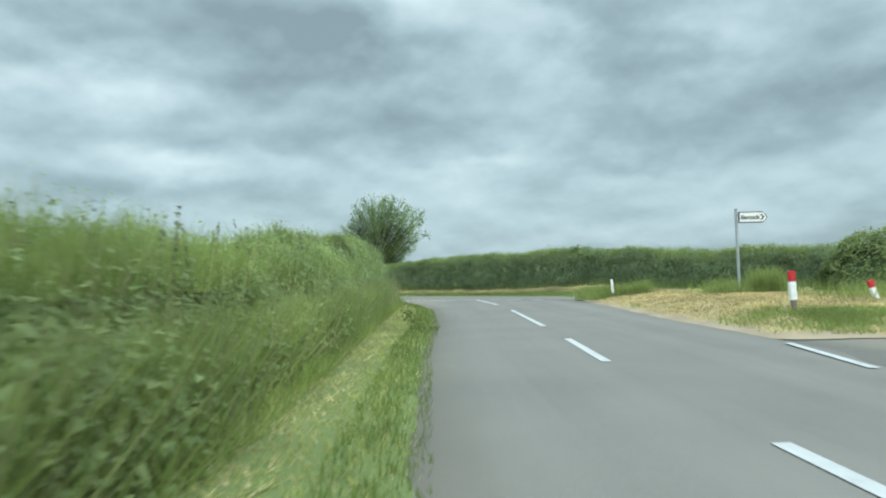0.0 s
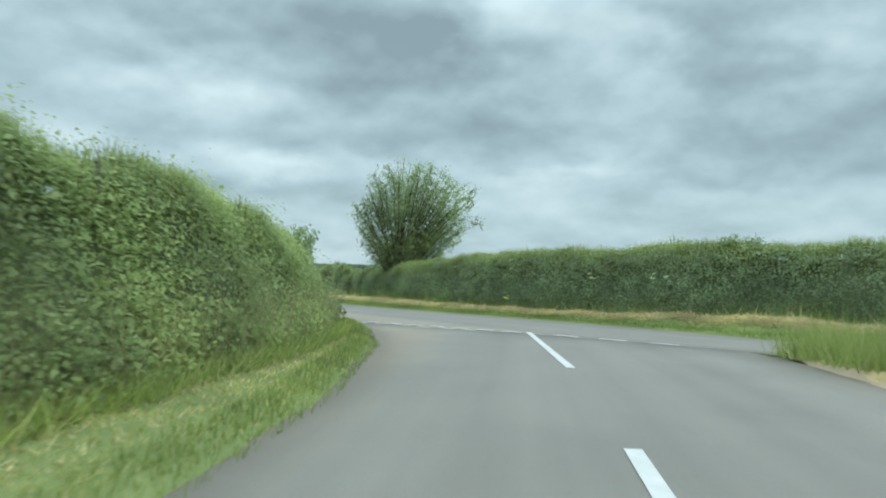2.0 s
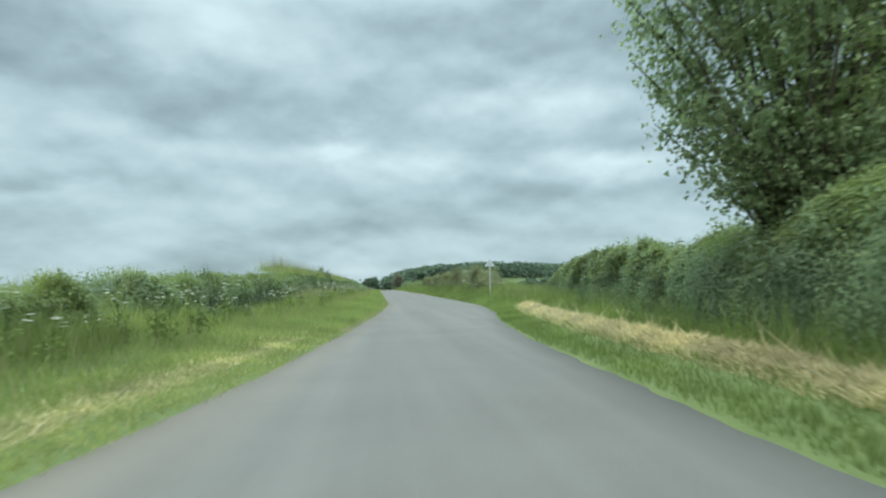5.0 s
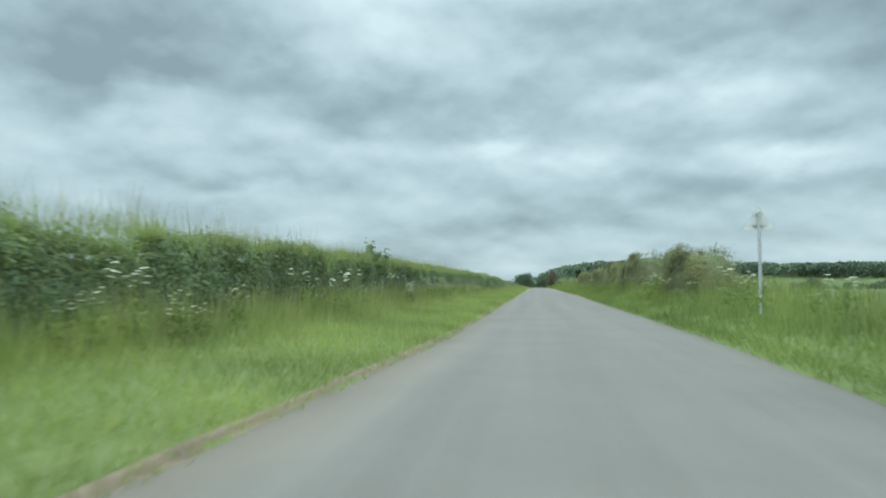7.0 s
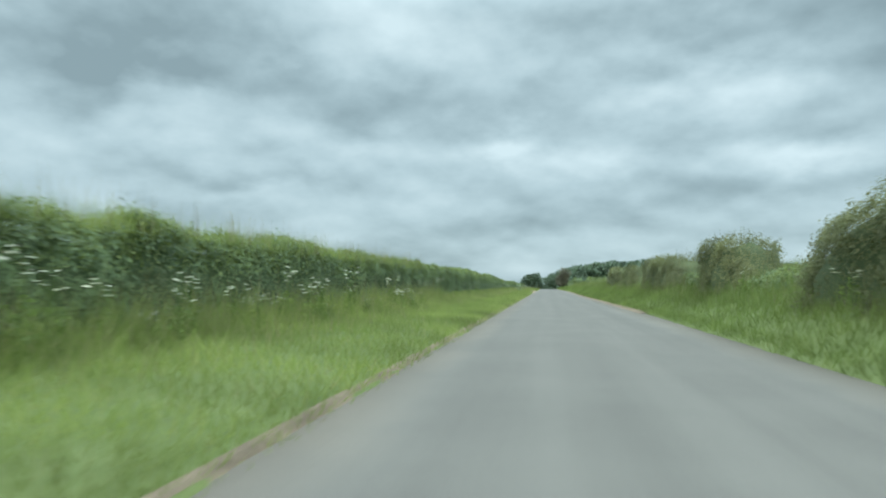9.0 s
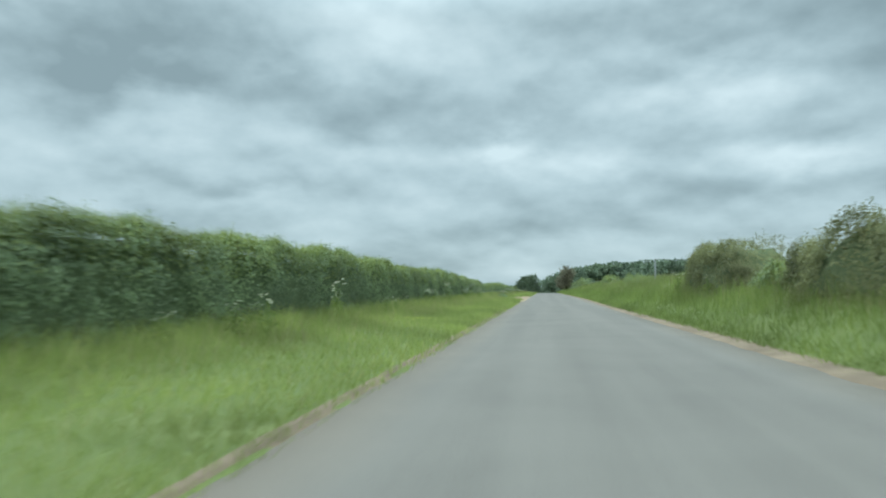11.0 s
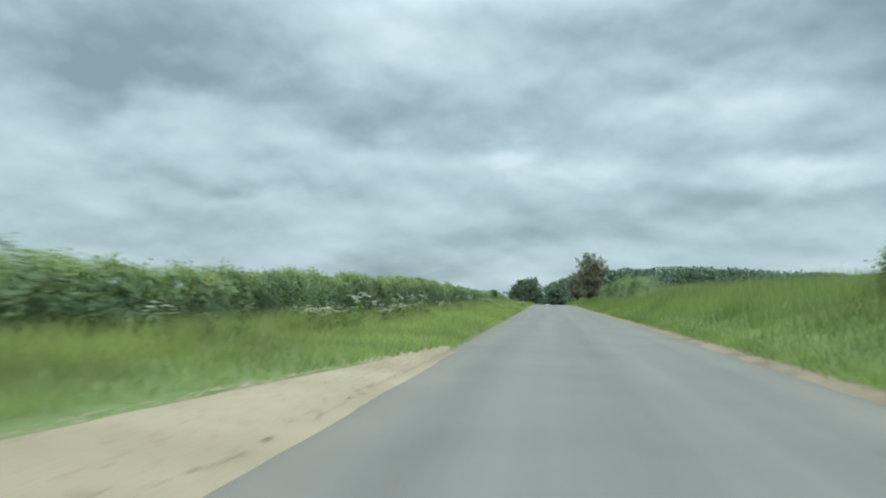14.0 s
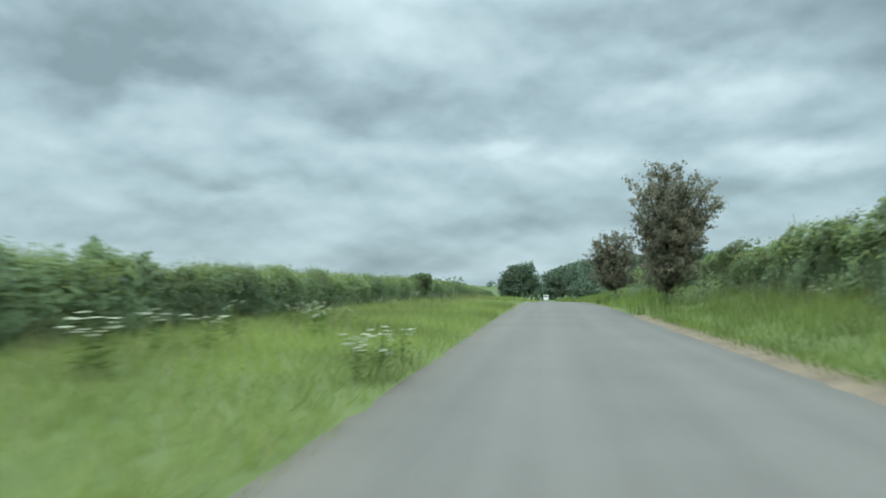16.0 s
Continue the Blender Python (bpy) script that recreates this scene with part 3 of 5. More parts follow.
def spray_tree(name, x, y, z, tips, leaf_mat, per_limb, leaf, label, girth, start, puff, fill=0, fan=0.8):
    """A tree of many limbs that fan out from one foot to their tips, each clad in sprays of leaves from the share start of its length on."""
    root = thing(name, x, y, z, 0, label, "tree")
    clad = []
    u = np.linspace(0, 1, 8)
    for k, tip in enumerate(tips):
        tip = np.array(tip, float)
        bow = rng.normal(scale=0.12, size=3)

        def along(w):
            w = np.asarray(w, float)
            return np.stack([tip[0] * w ** 1.35, tip[1] * w ** 1.35, tip[2] * w ** 0.85], 1) + np.sin(math.pi * w)[:, None] * bow

        v, f = tube_arrays(along(u), list(np.linspace(girth if k else girth * 1.7, 0.012, 8) * min(1.0, tip[2] / 5)), 6)
        part("limb" if k else "trunk", mesh_of("limb", v, f, BARK, True), root)
        n = int(per_limb * np.clip(np.linalg.norm(tip) / 7, 0.35, 1.1))
        m = max(4, n // 26)
        w = rng.uniform(start, 1.0, m)
        st = along(w)
        out = along(np.minimum(w + 0.05, 1.05)) - st
        out /= np.linalg.norm(out, axis=1)[:, None]
        d = rng.normal(size=(m, 3)) * 0.75 + out * fan + np.array((0, 0, 0.15))
        d /= np.linalg.norm(d, axis=1)[:, None]
        ln = rng.uniform(0.5, 2.1, m) * puff * np.clip(1.5 - 0.6 * w, 0.6, 1.2)
        q = rng.uniform(0, 1, (m, 26))
        c = st[:, None, :] + d[:, None, :] * (q * ln[:, None])[:, :, None] + rng.normal(scale=leaf * 0.75, size=(m, 26, 3))
        clad.append(c.reshape(-1, 3))
    # loose clumps that close the crown between neighbouring limbs
    ends = np.array(tips, float)
    a = rng.integers(0, len(ends), fill)
    near = np.argsort(np.linalg.norm(ends[:, None] - ends[None], axis=2), axis=1)[a, rng.integers(1, 6, fill)]
    q = rng.uniform(0, 1, fill)[:, None]
    mid_way = (ends[a] * q + ends[near] * (1 - q)) * rng.uniform(0.55, 1.0, fill)[:, None] ** np.array((1, 1, 0.75))
    clad.append((mid_way[:, None, :] + rng.normal(scale=0.20, size=(fill, 26, 3))).reshape(-1, 3))
    c = np.concatenate(clad)
    out = c - c.mean(0) * np.array((1, 1, 0.8))
    out /= np.linalg.norm(out, axis=1)[:, None] + 1e-9
    v, f = leaves(c, leaf, leaf * 0.7, out, 0.35)
    part("crown", mesh_of("crown", v, f, leaf_mat), root, "leafy sprays with gaps of sky")
    return root


# ---- ground, roads and verges ----
def fall(y):
    """How far the land lies below the level beyond the lane's brow."""
    y = np.asarray(y, float)
    return 0.0003 * (np.clip(y, 225, 300) - 225) ** 2 + 0.02 * (np.clip(y, 300, 460) - 300)


def settle(ob):
    """Let a mesh that runs along the lane follow the land over the brow."""
    for o in (ob, *ob.children_recursive):
        if o.type == "MESH" and o.data.users == 1:
            base = sum((Vector(q.location) for q in (o, o.parent) if q), Vector())
            v = np.empty(len(o.data.vertices) * 3, np.float32)
            o.data.vertices.foreach_get("co", v)
            v = v.reshape(-1, 3)
            v[:, 2] -= fall(v[:, 1] + base.y)
            o.data.vertices.foreach_set("co", v.ravel())
            o.data.update()


s = 2600.0
gx = np.array([-s, -900, -300, -100, -40, 0, 40, 100, 300, 900, s])
gy = np.array([-s, -900, -300, -100, 0, 100, 200, 225, 240, 255, 270, 285, 300, 340, 420, 500, 900, s])
vx, vy = np.meshgrid(gx, gy, indexing="ij")
i = np.arange(198).reshape(11, 18)
tagged(new("ground", mesh_of("ground", np.c_[vx.ravel(), vy.ravel(), -0.06 - fall(vy.ravel())], np.stack([i[:-1, :-1], i[1:, :-1], i[1:, 1:], i[:-1, 1:]], -1).reshape(-1, 4), FIELD)),
       "flat green farmland that reaches the horizon", "ground", kind="structure")

# edges of the straight lane, from south to north
LANE_EAST = [(-0.3, -80), (-1.0, -66), (-0.9, -56), (-0.1, -50), (0.45, -46), (0.55, -40), (0.35, -30), (0.75, -20), (1.45, -12), (2.6, -4), (3.4, 4), (3.65, 12), (4.1, 60), (3.85, 110), (4.1, 140), (4.0, 165), (3.5, 200), (3.4, 225), (3.4, 240), (3.35, 255), (3.3, 270), (3.3, 285), (3.25, 300), (3.1, 450)]
LANE_WEST = [(-4.4, -80), (-4.7, -66), (-4.3, -56), (-3.6, -51.7), (-6.8, -41), (-6.1, -37), (-5.4, -34), (-4.6, -29), (-4.0, -24), (-3.35, -16), (-2.6, -5), (-1.95, 11), (-2.0, 60), (-2.0, 110), (-2.0, 140), (-1.9, 165), (-1.75, 200), (-1.7, 225), (-1.7, 240), (-1.7, 255), (-1.7, 270), (-1.7, 285), (-1.65, 300), (-1.6, 450)]
# edges of the side road that the car comes from
SIDE_WEST = [(-58.0, -108.0), (-40.0, -86.0), (-22.1, -64.0), (-18.6, -60.0), (-13.25, -53.2), (-10.0, -48.1), (-8.2, -44.3), (-6.8, -41.0)]
SIDE_EAST = [(-53.0, -112.0), (-35.5, -89.5), (-19.0, -69.3), (-16.3, -66.3), (-13.4, -63.0), (-9.0, -58.3), (-5.2, -54.0), (-3.6, -51.7)]


def slab(name, west, east, z, label, mat=ASPHALT_SIDE):
    """A road surface of matching edge points, with a low crown in the middle and its own depth."""
    w, e = np.array(west, float), np.array(east, float)
    cols = 7
    rows = []
    for a, b in zip(w, e):
        for k in range(cols):
            q = k / (cols - 1)
            rows.append((*(a + (b - a) * q), z + 0.03 * (1 - (2 * q - 1) ** 2) - 0.012))
    v = np.array(rows)
    i = np.arange(len(v)).reshape(len(w), cols)
    f = np.stack([i[:-1, :-1], i[:-1, 1:], i[1:, 1:], i[1:, :-1]], -1).reshape(-1, 4)
    ob = new(name, mesh_of(name, v, f, mat))
    so = ob.modifiers.new("depth", "SOLIDIFY")
    so.thickness, so.offset = 0.04, -1
    return tagged(ob, label, "road", kind="structure")


slab("road_lane", LANE_WEST, LANE_EAST, 0.0, "narrow grey asphalt lane without a centre line", ASPHALT)
slab("road_side", SIDE_WEST, SIDE_EAST, 0.0, "grey asphalt road with white centre dashes")
slab("road_cut", [(-18.2, -67.2), (-15.7, -68.6), (-10, -71.0), (-4.6, -72.8)], [(-24.4, -74.6), (-19, -77.5), (-10, -79.5), (-4.5, -80.5)], -0.02, "short grey asphalt link behind the grass island")


def stripe(a, b, width, z=0.03):
    """One painted line, a thin raised sheet with soft worn ends."""
    a, b = Vector((*a, 0)), Vector((*b, 0))
    d = (b - a).normalized()
    n = Vector((-d.y, d.x, 0)) * width / 2
    me = boxed("marking", PAINT, ((b - a).length, width, 0.004))
    ob = new("road_marking", me)
    mid = (a + b) / 2
    ob.matrix_basis = pose(mid.x, mid.y, z, 0, 0, math.degrees(math.atan2(d.y, d.x)))
    return tagged(ob, "worn white painted line on the asphalt", "road marking", "white road markings")


for a, b in (((-27.0, -73.8), (-24.6, -70.9)), ((-21.8, -67.44), (-19.55, -64.92)), ((-17.42, -62.45), (-12.32, -56.48)), ((-9.2, -52.62), (-4.75, -46.5))):
    stripe(a, b, 0.13, 0.024)
for k in range(7):
    q0, q1 = k / 7 + 0.01, k / 7 + 0.105
    for off in (0.0, 0.45):
        a, b = Vector((-4.85 - off, -46.35)), Vector((-6.5 - off, -40.9))
        stripe(a.lerp(b, q0), a.lerp(b, q1), 0.16, 0.014)
for k in range(3):
    a, b = Vector((-4.6, -47.2)), Vector((-4.0, -51.0))
    stripe(a.lerp(b, k / 3 + 0.02), a.lerp(b, k / 3 + 0.2), 0.11, 0.014)
stripe((-18.3, -68.2), (-20.5, -70.1), 0.12, 0.012)

# verges beside the lane
west = Strip(LANE_WEST[4:], [(-12, -40), (-12, -37), (-12, -34), (-12, -29), (-12, -24), (-12, -16), (-12, -5), (-12, 11), (-12, 60), (-12, 110), (-12, 140), (-12, 165), (-12, 200), (-12, 225), (-12, 240), (-12, 255), (-12, 270), (-12, 285), (-12, 300), (-12, 450)], [(0, -0.04), (0.02, 0.025), (0.05, 0.06), (0.3, 0.14), (0.5, 0.25), (0.6, 0.25), (1, 0.1)])
ground_strip("verge_west", west, SOIL_GRASS, "grassy verge beside the lane")
east_south = Strip(LANE_EAST[:10], [(6, -80), (5.5, -66), (5.5, -56), (6, -50), (6, -46), (6, -40), (6, -30), (7, -20), (8, -12), (9, -4)], [(0, -0.04), (0.02, 0.025), (0.06, 0.05), (0.12, 0.09), (0.16, 0.19), (0.2, 0.29), (0.235, 0.30), (0.27, 0.22), (0.32, 0.16), (0.5, 0.2), (1, 0.1)], 0.04, [(0, 0.8), (0.33, 0.8), (0.39, 1.5), (0.43, 1.4), (0.5, 0.85), (0.6, 0.9), (0.7, 1.15), (1, 1.1)])
ground_strip("verge_east_south", east_south, SOIL_GRASS, "verge with yellow mown hay beside the hedge")
east_north = Strip(LANE_EAST[9:], [(12, -4), (12, 4), (12, 12), (12, 60), (12, 110), (12, 140), (12, 165), (12, 200), (12, 225), (12, 240), (12, 255), (12, 270), (12, 285), (12, 300), (12, 450)], [(0, -0.04), (0.02, 0.03), (0.06, 0.08), (0.2, 0.35), (0.4, 0.8), (0.6, 1.0), (0.8, 0.9), (1, 0.3)], 0.05, [(0, 0.6), (0.04, 0.6), (0.075, 1.05), (0.1, 1.55), (0.22, 1.55), (0.25, 1.55), (0.43, 1.5), (0.46, 0.95), (1, 0.9)])
ground_strip("verge_east_north", east_north, SOIL_GRASS, "grassy bank rising beside the lane")
side_west = Strip(SIDE_WEST, [(-64, -103), (-46, -81), (-28.1, -59), (-24.6, -55), (-19.2, -48.2), (-16, -43), (-14, -41), (-12, -40)], [(0, -0.04), (0.02, 0.025), (0.06, 0.07), (0.25, 0.12), (0.5, 0.3), (1, 0.3)])
ground_strip("verge_side_west", side_west, SOIL_GRASS, "narrow mown verge at the foot of the hedge")

east_soil = Strip([(x - 0.22, y) for x, y in LANE_EAST[12:18]], [(x + 0.3, y) for x, y in LANE_EAST[12:18]], [(0, -0.03), (0.1, 0.01), (0.4, 0.035), (1, 0.06)], 0.01)
tagged(new("soil_edge", east_soil.mesh("soil_edge", SOIL, 0.5, 5, 0.14)), "dry pale soil along the lane's edge", "soil", kind="structure")
west_soil = Strip([(x - 0.02, y) for x, y in LANE_WEST[9:14]], [(x - 0.12, y) for x, y in LANE_WEST[9:14]], [(0, -0.03), (0.15, 0.01), (0.4, 0.03), (1, 0.04)], 0.01)
tagged(new("soil_edge", west_soil.mesh("soil_edge", SOIL, 0.5, 5, 0.1)), "brown worn soil along the lane's edge", "soil", kind="structure")

bay_soil = Strip([(-1.9, 129), (-1.65, 135), (-1.6, 141)], [(-2.05, 129), (-2.2, 135), (-2.9, 141)], [(0, -0.03), (0.15, 0.012), (0.5, 0.06), (1, 0.075)], 0.01)
tagged(new("soil_edge", bay_soil.mesh("soil_edge", GRAVEL, 0.5, 6, 0.1)), "pale worn soil between the lane and its lay-by", "soil", kind="structure")

# grass island with cut hay at the junction
ISLAND = [(-3.4, -52.4), (-5.2, -54.1), (-9, -58.4), (-13.4, -63.1), (-16.3, -66.4), (-17.4, -67.7), (-15.9, -69.3), (-10, -71.7), (-4.8, -73.4), (-4.75, -66), (-4.5, -60), (-4.2, -55.5)]
ip = line(ISLAND + ISLAND[:1])[0]
rim = ip(np.linspace(0, 1, 121)[:-1])
mid = rim.mean(0)
rows = []
for k, (q, z) in enumerate(((-0.02, -0.03), (0.01, 0.03), (0.04, 0.08), (0.12, 0.15), (0.3, 0.27), (0.55, 0.34), (0.8, 0.35), (0.98, 0.35))):
    p = rim + (mid - rim) * q
    zz = z + (0.05 * wobble(np.c_[p, 0 * p[:, 0]], 1.5) if k else 0)
    rows.append(np.c_[p, np.full(len(p), 1.0) * zz])
v = np.concatenate(rows)
i = np.arange(len(v)).reshape(8, 120)
f = np.stack([i[:-1], np.roll(i, -1, 1)[:-1], np.roll(i, -1, 1)[1:], i[1:]], -1).reshape(-1, 4)
tagged(new("island", mesh_of("island", v, f, HAY, True)), "low grass island covered in yellow cut hay", "verge", kind="structure")

rows = []
for q, z in ((-0.26, -0.012), (-0.16, 0.004), (0.0, 0.03), (0.3, 0.07)):
    away = (mid - rim) / np.linalg.norm(mid - rim, axis=1)[:, None]
    p = rim + away * (q + (0.14 * wobble(np.c_[rim, 0 * rim[:, 0]], 2.7))[:, None])
    rows.append(np.c_[p, np.full(len(p), z)])
v = np.concatenate(rows)
i = np.arange(len(v)).reshape(4, 120)
f = np.stack([i[:-1], np.roll(i, -1, 1)[:-1], np.roll(i, -1, 1)[1:], i[1:]], -1).reshape(-1, 4)
tagged(new("soil_edge", mesh_of("soil_edge", v, f, GRAVEL, True)), "pale bare soil round the grass island", "soil", kind="structure")

# gravel lay-by
lay = Strip([(-1.9, 139), (-1.85, 143), (-1.85, 150), (-1.8, 160.5)], [(-2.0, 139.5), (-4.7, 146.5), (-4.2, 150.2), (-1.9, 160.5)], [(0, -0.03), (0.06, 0.05), (0.5, 0.09), (0.93, 0.11), (1, 0.05)], 0.008)
tagged(new("gravel_lay_by", lay.mesh("gravel_lay_by", GRAVEL, 0.5, 8, 0.05)), "pale gravel lay-by at the lane's edge", "gravel", kind="structure")

n = 2600
su, sv = rng.uniform(0, 1, n), rng.uniform(0.03, 1, n)
c = lay.at(su, sv)
r = rng.gamma(2.0, 0.006, n)[:, None] + 0.008
k = np.array([(1, 0, 0), (0, 1, 0), (-1, 0, 0), (0, -1, 0), (0.1, 0.1, 0.8)], float)
sv_ = (c[:, None, :] + k[None] * r[:, None, :] * rng.uniform(0.7, 1.3, (n, 5, 1))).reshape(-1, 3)
sf = (np.arange(n)[:, None, None] * 5 + np.array([(0, 1, 4), (1, 2, 4), (2, 3, 4), (3, 0, 4)])[None]).reshape(-1, 3)
stuff("gravel", (sv_, sf), GRAVEL, "loose pale stones on the lay-by", "gravel")

# ---- hedges ----
hedge("hedge", [(-34.5, -76.7), (-24.9, -64.9), (-18.6, -57.1), (-12.3, -49.4), (-10.2, -46.2), (-9.6, -44.2), (-9.2, -42.0), (-8.95, -38.8), (-8.8, -35.4)], 2.2,
      [(0, 1.3), (11, 1.2), (13, 1.33), (16, 1.57), (20, 1.7), (25, 1.88), (29, 2.08), (33, 2.3), (36, 2.22), (37, 1.95), (38, 1.68), (39.5, 1.72), (41.5, 1.84), (43.5, 1.85), (46.5, 1.88), (49.5, 1.5)], HEDGE_LUSH, "tall overgrown green roadside hedge", 2600, 0.045, 0.34, 6, side=-1, lean=0.6, share=0.6, clump=0.17, fringe=800, tufts=130, bold=0.10, spray=0.105, rise=0.55, fresh=HEDGE_LUSH)
hedge("hedge", [(3.0, -72.3), (2.1, -64), (2.0, -56), (2.1, -50), (2.3, -44), (2.1, -36), (2.5, -28), (3.3, -20.5)], 2.4,
      [(0, 1.9), (8, 1.9), (16, 1.95), (22, 2.24), (27, 2.5), (36.5, 2.46), (40, 2.3), (44.5, 2.15), (48, 1.85), (52.5, 1.65)], HEDGE, "dense dark green field hedge behind mown hay", 2100, 0.053, 0.13, 13, share=0.25, fringe=900, tufts=25)
hedge("bush", [(0.6, -70), (0.4, -65.5), (0.8, -60.6)], 2.8, [(0, 1.9), (2, 2.3), (7, 2.28), (9.5, 1.9)], NEW_LEAF, "bright green round bush in front of the hedge", 1500, 0.09, 0.3, 3)
hedge("hedge", [(-9.0, -37.5), (-8.2, -30), (-7.6, -20)], 1.6, [(0, 0.95), (8, 1.15), (18, 1.25)], NEW_LEAF, "low weedy hedge overgrown with pale grass", 1500, 0.06, 0.3, 4, side=-1, fringe=500, tufts=20)
hedge("hedge", [(-7.5, -19.5), (-7.2, -10), (-7, 5), (-6.9, 60), (-6.9, 150.2)], 1.9,
      [(0, 1.25), (20, 1.6), (29, 1.95), (44, 2.15), (60, 2.1), (79, 2.15), (104, 2.15), (111, 2.32), (116, 2.3), (121, 2.15), (132, 2.1), (142, 2.12), (150, 2.02), (158, 1.85), (169.5, 1.72)], HEDGE, "long green hedge behind a grassy verge", 1120, 0.066, 0.17, 3.0, side=-1, share=0.45, fringe=420, tufts=14)
hedge("hedge", [(-7.3, 154.2), (-7, 180), (-7, 230), (-7, 295)], 1.8,
      [(0, 1.42), (12, 1.48), (35, 1.78), (52, 1.45), (70, 1.25), (145, 1.25)], HEDGE, "low green hedge beyond the gap", 820, 0.08, 0.2, 2.5, side=-1, share=0.5, fringe=200, tufts=10)
hedge("hedge", [(4.9, -21), (6.1, -12), (6.6, -2), (7.4, 6)], 2.2,
      [(0, 1.8), (8, 2.1), (18, 2.25), (24, 1.9), (28, 1.2)], HEDGE, "overgrown green hedge on the bank", 1000, 0.085, 0.4, 4, share=0.8, fringe=200, tufts=40)
hedge("hedge", [(6.8, 49.5), (6.8, 80), (6.8, 106)], 2.0, [(0, 1.3), (6, 1.5), (26, 1.7), (56, 1.6)], HEDGE, "low green scrub between the hawthorn bushes", 1000, 0.085, 0.35, 2, fringe=200, tufts=16)
for y0, y1, tops in ((25.8, 35.2, [(0, 2.3), (4, 2.75), (7, 2.7), (9, 2.2)]), (39.0, 50.0, [(0, 2.4), (3, 2.9), (6, 2.75), (10, 2.2)]), (54.8, 63.0, [(0, 2.4), (3, 2.85), (6, 2.85), (8.2, 2.4)]),
                     (66.0, 80.5, [(0, 2.2), (6, 2.6), (11, 2.75), (14, 2.2)]), (82.0, 93.5, [(0, 2.1), (6, 2.4), (11, 2.2)]), (95.0, 106.5, [(0, 2.2), (7, 2.8), (11, 2.5)])):
    x0 = 5.85 if y0 == 39.0 else 6.2
    hedge("bush", [(x0, y0), (x0, (y0 + y1) / 2), (x0 + 0.2, y1)], 2.6, tops, HEDGE_BROWN, "round brownish-green hawthorn bush on the bank", 1900, 0.055, 0.36, 5, group="hawthorn bushes along the bank", fresh=HEDGE_BROWN, rounding=2.6, share=0.45, tufts=80, spray=0.085)
hedge("bush", [(6.4, 200.2), (6.5, 203.5), (6.6, 206.8)], 2.5, [(0, 2.1), (2, 2.5), (4.5, 2.55), (6.6, 2.2)], HEDGE, "round bright green bush on the bank", 1700, 0.08, 0.3, 4, rounding=2.6, share=0.7, tufts=60)
hedge("hedge", [(6.7, 207.0), (6.9, 215), (7.0, 245), (6.6, 285)], 2.6,
      [(0, 2.0), (5, 2.35), (7, 2.7), (11, 2.75), (16, 2.3), (32, 2.2), (78, 2.3)], HEDGE, "bushy green hedge below the dark tree", 700, 0.1, 0.4, 4, share=0.6, tufts=18)

for x, y0, y1, tops in ((7.6, 124.0, 143.5, [(0, 1.4), (3, 1.65), (8, 1.6), (13, 1.85), (16, 2.1), (18, 2.1), (19.5, 1.75)]), (7.3, 152.0, 165.0, [(0, 1.75), (3, 2.05), (8, 2.3), (11, 2.4), (13, 1.9)])):
    hedge("bramble", [(x, y0), (x, (y0 + y1) / 2), (x + 0.2, y1)], 1.8, tops, HEDGE, "sprawling green bramble on top of the grassy bank", 800, 0.07, 0.3, 2, group="brambles on the bank", share=0.4, fringe=200, tufts=35)

for x, y0, y1, h in ((5.0, 225.5, 231.0, 1.25), (4.4, 242.5, 248.0, 1.1)):
    hedge("bush", [(x, y0), (x, (y0 + y1) / 2), (x + 0.2, y1)], 2.2, [(0, h - 0.4), (2.5, h), (5, h), (7.5, h - 0.4)], HEDGE, "low green scrub round the foot of a dark tree", 600, 0.1, 0.35, 4, share=0.5, rounding=2.4, tufts=30)

# ---- trees ----
tips = []
for k in range(46):
    a, r = 2.4 * k, math.sqrt((k + 0.5) / 46)
    tips.append((0.95 + 3.65 * r * math.cos(a), 2.1 * r * math.sin(a), 8.3 - (2.3 - 1.0 * math.cos(a)) * r ** 2.4 + rng.uniform(-0.4, 0.35)))
for a in (0.3, 1.1, 1.9, 2.6, 3.2, 3.8, 4.5, 5.2, 5.9):
    tips += [(0.5 + 2.4 * math.cos(a), 1.6 * math.sin(a), 3.9 + 0.35 * math.cos(a) + rng.uniform(-0.4, 0.4)), (0.5 + 1.3 * math.cos(a), 0.9 * math.sin(a), 2.9 + rng.uniform(-0.3, 0.3))]
tips += [(3.4, -1.6, 3.7), (3.5, -1.5, 4.4), (3.7, -1.6, 5.1), (3.6, -1.4, 5.8), (3.3, 0.9, 4.3), (3.6, 1.0, 5.2), (2.7, -1.3, 3.4), (2.4, 0.6, 3.3), (3.9, -1.2, 6.5), (2.9, -1.8, 4.8), (-2.3, 1.0, 4.6), (-1.9, 1.1, 3.6), (-2.5, 0.8, 5.6), (3.2, 0.4, 5.6), (2.8, -0.5, 4.9), (3.8, 0.2, 5.5), (2.3, 0.8, 4.2), (4.4, 0.3, 6.0), (1.6, -0.6, 4.6), (-1.6, 0.4, 4.4), (-0.9, -0.5, 5.0), (5.9, -0.3, 5.1), (4.2, -0.3, 4.4), (3.5, 0.2, 3.6), (4.8, -0.8, 6.2), (-1.7, -0.3, 3.4), (-2.3, 0.2, 5.6), (5.2, -0.5, 7.2), (5.5, -0.2, 6.8), (-1.5, 0.3, 7.5), (-2.1, 0.0, 6.7)]
